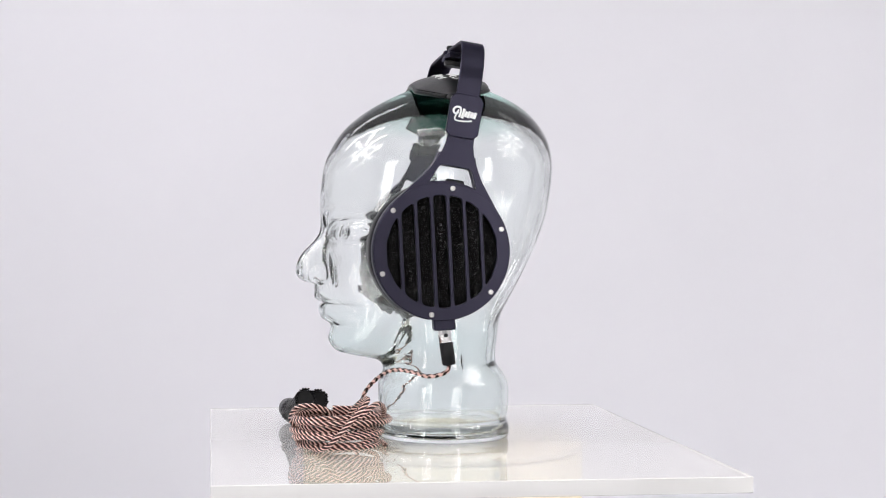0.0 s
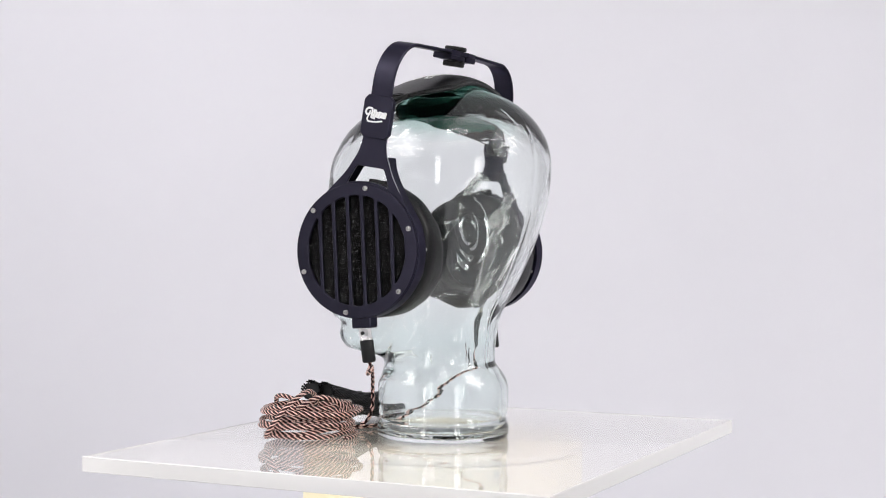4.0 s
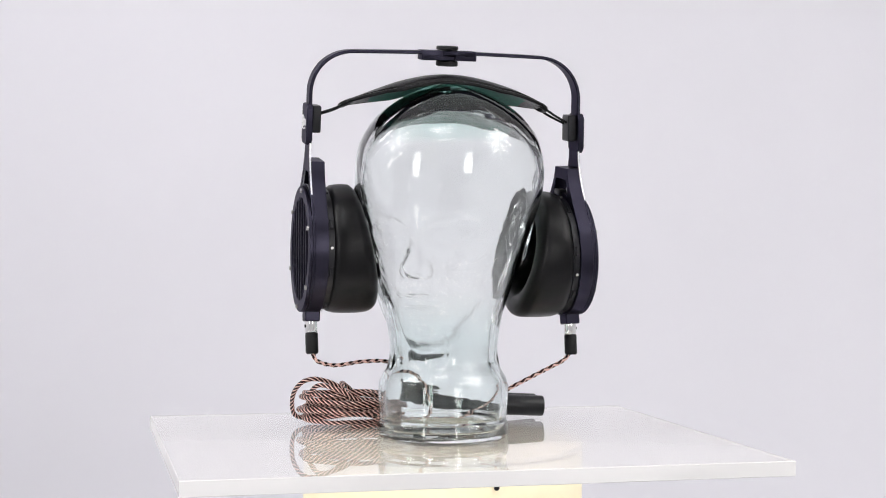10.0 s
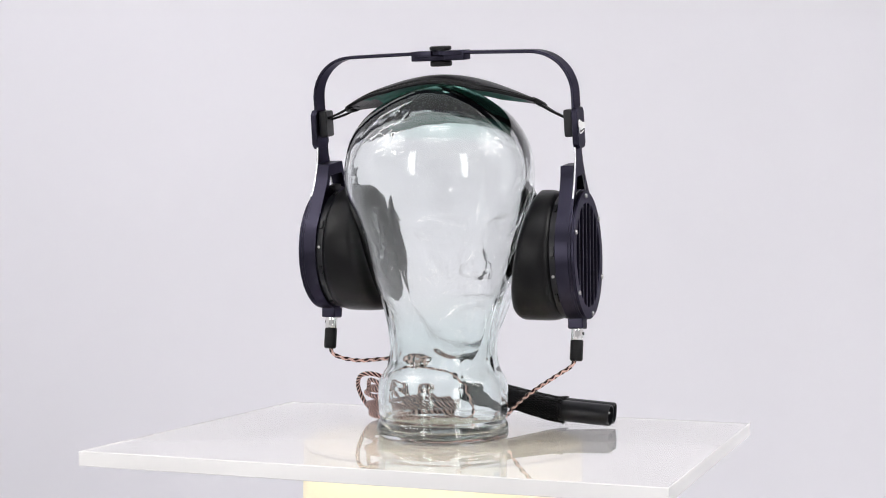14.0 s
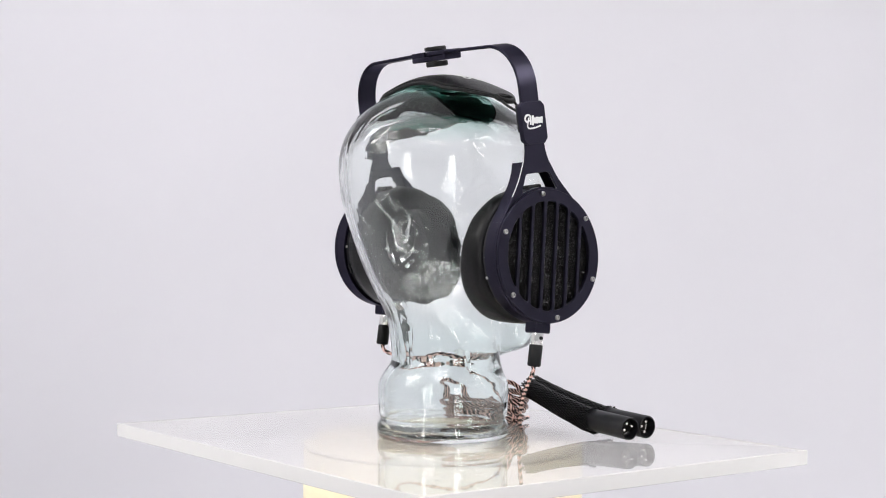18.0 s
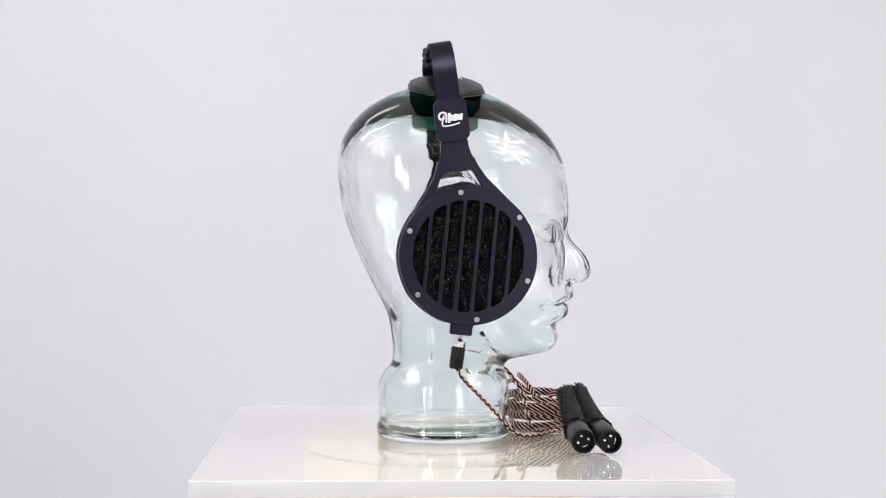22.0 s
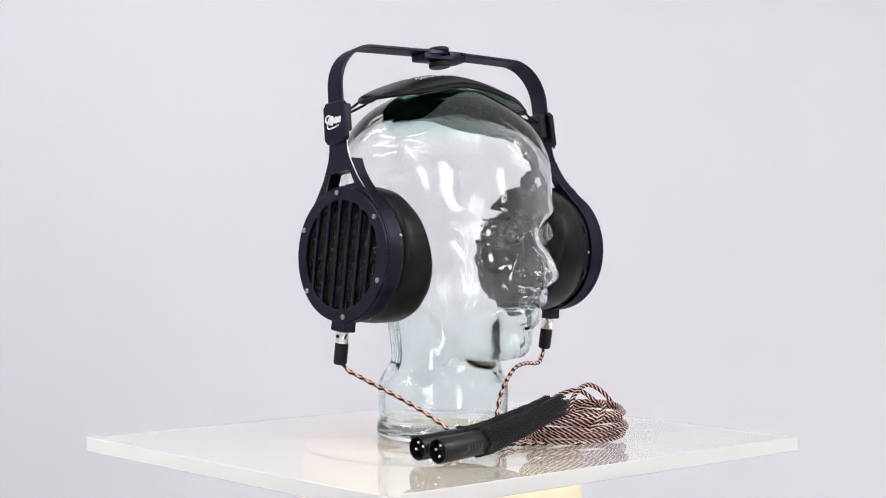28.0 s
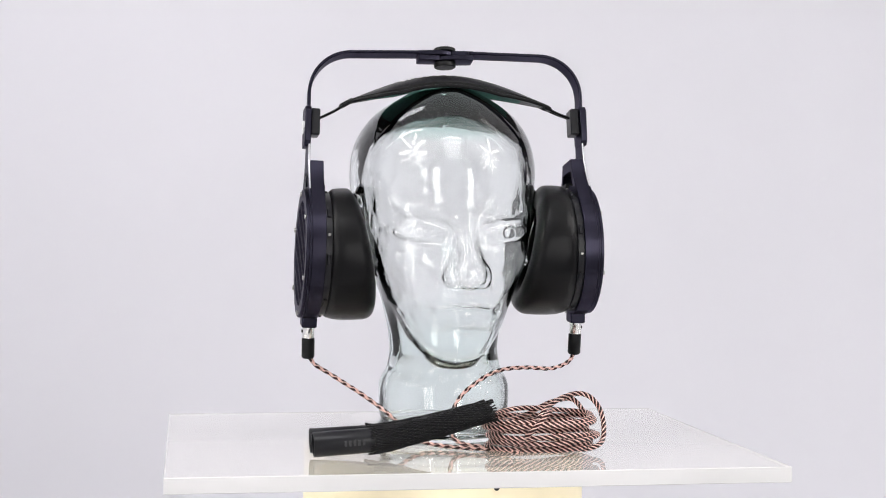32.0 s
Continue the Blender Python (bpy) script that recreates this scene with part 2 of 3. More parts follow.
# ---- turntable and acrylic sheet ----
def turntable():
    th = tagged(new("turntable"), "cream round motor turntable on a white pedestal", "turntable")
    th.location = (0, 0, -0.105)
    part("housing", disc(0.1226, 0.0, 0.0845, 96, 0.0015), CREAM, th, "glossy cream-yellow drum")
    part("screw", disc(0.0024, 0, 0.0015, 16, 0.0004), BLACKMETAL, th, "small black screw", pose(0.0436, -0.1150, 0.0790, 90, 0, 20.8))
    platter = part("platter", disc(0.1225, 0.0855, 0.105 - SHEET - 0.0005, 96, 0.002), PALECREAM, th, "pale cream round platter")
    return platter


def pedestal():
    bm = lathe([(0, ZF), (0.11, ZF), (0.11, -0.107), (0, -0.107)], 64, False)
    return tagged(part("pedestal", bm, PEDESTAL), "white painted round pedestal under the turntable", "pedestal")


def acrylic_sheet():
    a, c, b, d = Vector((-0.1666, -0.2695)), Vector((0.2303, -0.2147)), Vector((0.160, 0.267)), Vector((-0.2354, 0.2072))
    bm = plate([[a, c, b, d]], -SHEET, 0.0, 0.0006)
    bm.normal_update()
    for f in bm.faces:
        f.material_index = 1 if abs(f.normal.z) < 0.9 else 0
    ob = part("acrylic_sheet", bm, ACRYLIC)
    ob.data.materials.append(ACRYLIC_EDGE)
    ob.visible_shadow = False
    return tagged(ob, "thick clear acrylic rectangle sheet lying on the turntable", "sheet")


# ---- glass head ----
CROWN, CAVITY = 0.3105, 0.2962          # tops of the glass and of the hollow in it
FRONT = [(0.000, 0.0568), (0.003, 0.0579), (0.007, 0.0582), (0.0115, 0.0577), (0.0145, 0.0560), (0.0170, 0.0554), (0.0200, 0.0564), (0.0240, 0.0569), (0.046, 0.0575), (0.054, 0.0550), (0.062, 0.0540), (0.0680, 0.060), (0.0720, 0.080),
         (0.0746, 0.0912), (0.0786, 0.0965), (0.0831, 0.0988), (0.0881, 0.0998), (0.0941, 0.0994), (0.1001, 0.0998), (0.1067, 0.1013), (0.118, 0.1038), (0.130, 0.1056), (0.140, 0.1060), (0.150, 0.1052), (0.160, 0.1046), (0.170, 0.1050), (0.186, 0.1082), (0.2017, 0.1099),
         (0.2167, 0.1088), (0.2367, 0.1062), (0.250, 0.1010), (0.267, 0.0900), (0.2797, 0.0760), (0.2917, 0.0575), (0.3025, 0.035), (0.3085, 0.016), (CROWN, 0.0)]
NOSE = [(0.1345, 0.0), (0.1358, 0.0095), (0.1373, 0.0140), (0.1403, 0.0194), (0.1448, 0.0232), (0.1503, 0.0247), (0.1558, 0.0234), (0.1618, 0.0197), (0.1683, 0.0132), (0.1743, 0.0072), (0.1807, 0.0030), (0.188, 0.0010), (0.196, 0.0)]
SIDE = [(0.000, 0.0568), (0.003, 0.0579), (0.007, 0.0582), (0.0115, 0.0577), (0.0145, 0.0560), (0.0170, 0.0554), (0.0200, 0.0564), (0.0240, 0.0569), (0.046, 0.0570), (0.053, 0.0545), (0.060, 0.0505), (0.068, 0.0472), (0.086, 0.0480), (0.100, 0.0502), (0.116, 0.0536),
        (0.136, 0.0600), (0.156, 0.0655), (0.176, 0.0710), (0.196, 0.0765), (0.216, 0.0803), (0.232, 0.0812), (0.247, 0.0798), (0.261, 0.0757), (0.276, 0.0665), (0.287, 0.0550), (0.299, 0.036), (0.306, 0.0210), (0.3092, 0.011), (CROWN, 0.0)]
BACK = [(0.000, 0.0568), (0.003, 0.0579), (0.007, 0.0582), (0.0115, 0.0577), (0.0145, 0.0560), (0.0170, 0.0554), (0.0200, 0.0564), (0.0240, 0.0569), (0.046, 0.0570), (0.056, 0.0525), (0.066, 0.0455), (0.086, 0.0462), (0.106, 0.0493), (0.126, 0.0590),
        (0.146, 0.0690), (0.173, 0.0812), (0.198, 0.0895), (0.221, 0.0930), (0.241, 0.0940), (0.258, 0.0910), (0.2710, 0.0845), (0.2810, 0.0765), (0.2907, 0.0650), (0.3005, 0.0470), (0.3060, 0.0310), (0.3092, 0.015), (CROWN, 0.0)]


def bell(x, s):
    return math.exp(-(x / s) ** 2)


def dome(y, z, y0, z0, ry, rz):
    """A half ball with a crisp rim, 1 in its middle and 0 outside."""
    return math.sqrt(max(0.0, 1 - ((y - y0) / ry) ** 2 - ((z - z0) / rz) ** 2))


def face_relief(y, z):
    """Nose, lips, brows and eyes, in metres outwards, at a place of the face."""
    v, d = abs(y), 0.0
    # nose: a ridge that widens to a round tip, with wings and nostrils
    low = min(1.0, max(0.0, (0.166 - z) / 0.016))
    wide = 0.0078 + 0.0040 * low
    nose = ramp(NOSE, z) * math.exp(-(v / wide) ** (2.0 + 0.6 * low))
    wing = 0.0108 * dome(v, z, 0.0110, 0.1440, 0.0078, 0.0092)
    d += max(nose, wing) + 0.25 * min(nose, wing)
    d -= 0.0045 * bell(v - 0.0068, 0.0032) * bell(z - 0.1372, 0.0026)
    d -= 0.0016 * bell(v - 0.0215, 0.0030) * bell(z - 0.139, 0.009)
    # lips
    bow = z - 0.0010 * bell(v - 0.007, 0.004) + 0.0018 * min(1.0, v / 0.024) ** 2
    upper = ramp([(0.1176, 0.0), (0.1186, 0.0046), (0.1205, 0.0085), (0.1242, 0.0100), (0.1292, 0.0092), (0.1345, 0.0086), (0.1400, 0.0040), (0.150, 0.0)], bow)
    d += upper * math.exp(-(v / 0.0215) ** 2.4) * (1 - 0.5 * min(1.0, max(0.0, (z - 0.130) / 0.008)) * min(1.0, v / 0.014))
    d -= 0.0016 * bell(y, 0.0030) * bell(z - 0.1310, 0.0042)
    d -= 0.0010 * bell(v, 0.019) * bell(bow - 0.1277, 0.0011)
    under = ramp([(0.0985, 0.0), (0.1003, 0.0012), (0.1020, 0.0042), (0.1042, 0.0070), (0.1075, 0.0083), (0.1117, 0.0080), (0.1150, 0.0066), (0.1172, 0.0036), (0.1180, 0.0)], bow)
    d += under * math.exp(-(v / 0.0185) ** 2.4)
    d -= 0.0012 * bell(bow - 0.1180, 0.0014) * math.exp(-(v / 0.026) ** 4) + 0.0028 * bell(v - 0.0265, 0.0040) * bell(z - 0.1165, 0.0045)
    d += 0.0024 * bell(y, 0.016) * bell(z - 0.0860, 0.0085)
    # eyes under their brows
    d -= 0.0085 * bell(v - 0.0300, 0.0165) * bell(z - 0.1805, 0.0110)
    tilt = z - 0.1785 - 0.06 * (v - 0.036)
    e = math.hypot((v - 0.0365) / 0.0185, tilt / (0.0082 if tilt > 0 else 0.0066))
    d += 0.0060 * math.sqrt(max(0.0, 1 - e * e))
    d += (0.0012 if tilt > 0 else 0.0007) * bell(e - 1.10, 0.16) - (0.0009 * bell(e - 1.5, 0.18) if tilt > 0 else 0.0004 * bell(e - 1.5, 0.2))
    p = math.hypot(v - 0.0375, z - 0.1790)
    d += 0.0005 * bell(p - 0.0042, 0.0008) - 0.0009 * bell(p, 0.0018)
    crest = 0.1875 + 0.0105 * math.sin(min(1.0, max(0.0, (v - 0.008) / 0.034)) * math.pi * 0.62)
    d += 0.0022 * bell(z - crest, 0.0048) * min(1.0, max(0.0, (v - 0.006) / 0.006)) * bell(max(0.0, v - 0.040), 0.012)
    # cheekbones and the hollow beside the mouth
    d += 0.0034 * bell(v - 0.046, 0.015) * bell(z - 0.1560, 0.013)
    d -= 0.0016 * bell(v - 0.036, 0.009) * bell(z - 0.122, 0.016)
    return d


def soften(table, cells):
    """Rounds a table of relief off, by repeated means of neighbours."""
    for _ in range(cells):
        p = np.pad(table, 1, mode="edge")
        p[0, :] = p[2, :]
        table = (2 * p[1:-1, 1:-1] + p[:-2, 1:-1] + p[2:, 1:-1] + p[1:-1, :-2] + p[1:-1, 2:]) / 6
    return table


FINE, Z_LOW = 0.0005, 0.060
FACE = np.array([[face_relief(FINE * i, Z_LOW + FINE * j) for j in range(304)] for i in range(170)])
OUTSIDE, INSIDE = soften(FACE, 8), 0.98 * soften(FACE, 16)


def relief_at(table, y, z):
    """Reads a table of the face's relief between its cells."""
    u, v = abs(y) / FINE, (z - Z_LOW) / FINE
    i, j = int(u), int(v)
    if i > 167 or not 0 <= j < 302:
        return 0.0
    u, v = u - i, v - j
    return float((table[i, j] * (1 - u) + table[i + 1, j] * u) * (1 - v) + (table[i, j + 1] * (1 - u) + table[i + 1, j + 1] * u) * v)


def plain_radius(a, z):
    """Distance of the plain head form from its axis towards the angle a, 0 being the face."""
    if z > CROWN - 1e-4:
        return 0.0
    s = max(ramp(SIDE, z), 1e-5)
    drop = 0.050 * math.sin(a) ** 2 * min(1.0, max(0.0, (0.165 - z) / 0.05)) * min(1.0, max(0.0, (z - 0.058) / 0.012))
    ahead, behind = ramp(FRONT, z - drop), ramp(BACK, z)
    e = max(ahead if math.cos(a) > 0 else behind, 1e-5)
    c, n = abs(math.cos(a)), abs(math.sin(a))
    jaw = bell(z - 0.085, 0.022) if math.cos(a) > 0 else 0.0
    p = 2.0 + 0.35 * bell(z - 0.15, 0.04) - 0.35 * jaw
    r = ((c / e) ** p + (n / s) ** p) ** (-1 / p)
    w = min(1.0, max(0.0, (z - 0.165) / 0.05))
    if w:
        r += w * w * (3 - 2 * w) * (egg(a, s, ahead, behind) - r)
    return r


def egg(a, s, ahead, behind):
    """The skull seen from above is widest behind its middle."""
    b, c, n = 0.27 * s, math.cos(a), math.sin(a)
    for e, sign in ((ahead + b, 1), (max(behind - b, 1e-4), -1)):
        qa, qb, qc = (c / e) ** 2 + (n / s) ** 2, 2 * b * c / e ** 2, (b / e) ** 2 - 1
        r = (-qb + math.sqrt(max(qb * qb - 4 * qa * qc, 0.0))) / (2 * qa)
        if (r * c + b) * sign >= 0:
            return r
    return r


def ear_relief(a, z, r):
    """Moulded ears: a rim, an inner fold and a lobe on each side."""
    v = z - 0.180
    u = r * (abs(math.atan2(math.sin(a), math.cos(a))) - radians(84)) + 0.15 * v
    e = math.hypot((u - 0.002) / 0.0165, v / 0.030)
    d = 0.0055 * bell(e - 1.0, 0.20) * min(1.0, max(0.0, (u + 0.020) / 0.012))
    d += 0.0040 * bell(math.hypot((u - 0.001) / 0.0165, (v - 0.002) / 0.030) - 0.55, 0.13) - 0.0030 * bell(e, 0.32)
    d += 0.0016 * bell(e, 1.1) * noise.noise(Vector((u * 140, v * 120, 3.0)))
    return d + 0.0035 * bell(u + 0.004, 0.007) * bell(v + 0.027, 0.007)


def head_radius(a, z, relief=True):
    """The plain form, softened along the jaw, with the face and ears on it."""
    if 0.056 < z < 0.125 and math.cos(a) > -0.2:
        w = 0.0062 * abs(math.sin(a)) * min(1.0, (z - 0.056) / 0.01, (0.125 - z) / 0.01)
        r = sum(plain_radius(a, z + w * k) for k in (-2, -1, 0, 1, 2)) / 5
    else:
        r = plain_radius(a, z)
    if relief and math.cos(a) > 0.2 and 0.06 < z < 0.21:
        r += relief_at(OUTSIDE, r * math.sin(a), z) * min(1.0, (math.cos(a) - 0.2) / 0.3)
    if relief and 0.138 < z < 0.222 and abs(math.sin(a)) > 0.6:
        r += ear_relief(a, z, r)
    return r


def glass_head():
    verts, faces, n = [], [], 400
    angles = [2 * math.pi * i / n - 0.5 * math.sin(2 * math.pi * i / n) for i in range(n)]     # closer together round the face
    zs = [0.0, 0.001, 0.002, 0.0035, 0.005, 0.007, 0.009, 0.0105, 0.012, 0.0132, 0.0145, 0.0158, 0.017, 0.0183, 0.020, 0.022] + [0.024 + 0.0020 * i for i in range(20)]
    zs += [0.064 + 0.0010 * i for i in range(142)] + [0.206 + 0.0020 * i for i in range(31)]
    zs += [0.268 + (CROWN - 0.268) * math.sin(math.pi / 2 * i / 26) for i in range(26)]

    def shell(levels, radius, flip, low, high):
        rings = []
        for z in levels:
            k = len(verts)
            for a in angles:
                r = radius(a, z)
                verts.append((-r * math.cos(a), -r * math.sin(a), z))
            rings.append(k)
        for p, q in zip(rings, rings[1:]):
            for i in range(n):
                f = (p + i, p + (i + 1) % n, q + (i + 1) % n, q + i)
                faces.append(tuple(reversed(f)) if flip else f)
        for z, k, up in ((low, rings[0], False), (high, rings[-1], True)):
            c = len(verts)
            verts.append((0, 0, z))
            for i in range(n):
                f = (c, k + i, k + (i + 1) % n) if up else (c, k + (i + 1) % n, k + i)
                faces.append(tuple(reversed(f)) if flip else f)

    def outer(a, z):
        """The moulded outside, with a fine seam down the back."""
        wave = 0.0003 * noise.noise(Vector((math.cos(a) * 3, math.sin(a) * 3, z * 40))) * min(1.0, max(0.0, (0.265 - z) / 0.05)) if 0.05 < z < 0.265 else 0
        return head_radius(a, z) + wave + (0.0003 if abs(a - math.pi + 0.21) < 0.013 and z > 0.06 else 0)

    def inner(a, z):
        """The cavity: thick walls, thinner round the face, and a solid crown above."""
        t = min(1.0, max(0.0, (z - 0.16) / (CAVITY - 0.16)))
        zo = z + (CROWN - CAVITY) * t ** 3.0
        neck = min(1.0, max(0.0, (0.125 - z) / 0.03)) * min(1.0, max(0.0, (z - 0.030) / 0.03))
        ahead = max(0.0, math.cos(a)) * min(1.0, max(0.0, (0.24 - z) / 0.05))
        chin = max(0.0, math.cos(a)) * min(1.0, max(0.0, (z - 0.064) / 0.010))
        neck *= 1 - chin
        wall_at = 0.0054 + 0.0020 * neck - 0.0022 * max(ahead * (1 - neck), chin)
        waves = min(1.0, max(0.0, (z - 0.07) / 0.05)) * min(1.0, max(0.0, (0.25 - z) / 0.05)) * (0.08 + 0.92 * max(0.0, math.cos(a)))
        wall_at += waves * (0.0008 * noise.noise(Vector((math.cos(a) * 3, math.sin(a) * 3, z * 40))) + 0.00030 * noise.noise(Vector((math.cos(a) * 8.0, math.sin(a) * 8.0, z * 95))))
        full = head_radius(a, z)
        if 0.055 < z < 0.135:
            r = sum(head_radius(a, z + 0.0012 * k, False) for k in (-2, -1, 0, 1, 2)) / 5 - wall_at
        else:
            r = head_radius(a, zo, False) - wall_at
        if math.cos(a) > 0.2:
            r += relief_at(INSIDE, r * math.sin(a) * 1.02, z) * min(1.0, (math.cos(a) - 0.2) / 0.3)
        return max(min(r, full - 0.0020), 0.001)

    shell(zs, outer, False, 0.0, CROWN)
    low = [0.0060, 0.0062, 0.0067, 0.0076, 0.0090] + [z for z in zs if 0.0101 < z < 0.235]
    curl = [0.78, 0.90, 0.96, 0.985, 0.997]
    top = low + [low[-1] + (CAVITY - low[-1]) * math.sin(math.pi / 2 * i / 30) for i in range(1, 30)]
    bowl = dict(zip(low, curl))
    shell(top, lambda a, z: inner(a, z) * bowl.get(z, 1.0), True, 0.0059, CAVITY)
    me = mesh_of("glass_head", verts, faces)
    ob = placed("glass_head", me, GLASS, smooth=180)
    return tagged(ob, "clear pale green glass mannequin head on acrylic sheet", "mannequin head")


# ---- headphones ----
CUP_L = ((-0.0025, -0.1269, 0.1651), (0.1465, -0.9892, 0.0079), (0.1594, 0.0314, 0.9867))
CUP_R = ((-0.0314, 0.1245, 0.1616), (-0.1697, 0.9847, 0.0386), (0.1333, -0.0159, 0.9910))
LIFT = 0.16                              # height of the headphones' own origin
BACKWARD = Vector((0.980, 0.119, -0.155))


def cup_frame(cup):
    c, n, u = (Vector(v) for v in cup)
    c.z -= LIFT
    n.normalize()
    u = (u - n * u.dot(n)).normalized()
    return basis(c, u.cross(n), u, n)


def arc(r, a0, a1, n, cx=0.0, cy=0.0):
    return [(cx + r * math.cos(radians(a0 + (a1 - a0) * i / n)), cy + r * math.sin(radians(a0 + (a1 - a0) * i / n))) for i in range(n + 1)]


def rounded(points, r, n=4):
    """A polygon with rounded corners."""
    out, k = [], len(points)
    for i in range(k):
        p, q, s = (Vector(points[(i + j) % k]) for j in (-1, 0, 1))
        a, b = (p - q), (s - q)
        c = min(r, a.length * 0.45, b.length * 0.45)
        a, b = q + a.normalized() * c, q + b.normalized() * c
        for j in range(n + 1):
            t = j / n
            out.append(tuple(a * (1 - t) ** 2 + q * (2 * t * (1 - t)) + b * t * t))
    return out


CLOCK = 12.5                             # turn of the grille bars and socket against the screws


def slots(turn):
    """The seven openings of the grille, between its upright bars."""
    out, r, step, bar = [], 0.0452, 0.0131, 0.0031
    for i in range(-3, 4):
        x0, x1 = i * step - (step - bar) / 2, i * step + (step - bar) / 2
        x0, x1 = max(x0, -r * 0.985), min(x1, r * 0.985)
        n = 2
        top = [(x0 + (x1 - x0) * j / n, math.sqrt(max(r * r - (x0 + (x1 - x0) * j / n) ** 2, 1e-6))) for j in range(n + 1)]
        line = rounded(top + [(x, -y) for x, y in reversed(top)], 0.0030, 3)
        c, s = math.cos(radians(turn)), math.sin(radians(turn))
        out.append([(x * c - y * s, x * s + y * c) for x, y in line])
    return out


def housing_outline(thin):
    """Round cup with two legs that run up to the band."""
    r = 0.0557
    right = [(0.0445, 0.0335), (0.0382, 0.0411), (0.0335, 0.0472), (0.0296, 0.0522), (0.0257, 0.0573), (0.0222, 0.0622), (0.0194, 0.0670), (0.0172, 0.0715)]
    if thin:
        right += [(0.0135, 0.0790), (0.0115, 0.0870), (0.0108, 0.0960)]
    else:
        right += [(0.0150, 0.0790)]
    return arc(r, 180 - 37, 360 + 37, 72) + right + [(-x, y) for x, y in reversed(right)]


def window_outline():
    """The opening between the legs."""
    low = arc(0.0570, 70, 110, 10)
    return rounded([(0.0125, 0.0690), (-0.0125, 0.0690)] + list(reversed(low)), 0.002, 2)


def pad_bm(deep):
    """Thick leather cushion, deeper towards its lower edge."""
    prof = []
    for i in range(9):
        a = math.pi / 2 * i / 8
        prof.append((0.0435 + 0.0128 * math.cos(a), -0.0285 - 0.0120 * math.sin(a)))
    prof = [(0.0525, 0.0), (0.0546, -0.002), (0.0562, -0.007), (0.0566, -0.014), (0.0566, -0.022)] + prof
    for i in range(1, 8):
        a = math.pi / 2 * i / 8
        prof.append((0.0400 - 0.0060 * math.sin(a), -0.0405 + 0.0100 * (1 - math.cos(a))))
    prof += [(0.0335, -0.026), (0.0335, 0.0)]
    bm = lathe(prof, 72)
    for v in bm.verts:
        s = -v.co.z / 0.04
        v.co.z *= deep - 0.30 * v.co.y / 0.056
        v.co.y += 0.0015 * s
        turn = math.atan2(v.co.y, v.co.x)
        v.co += v.co.normalized() * (0.0006 * noise.noise(v.co * 60) + 0.0005 * s * noise.noise(Vector((math.cos(turn) * 6, math.sin(turn) * 6, v.co.z * 25))))
    return bm


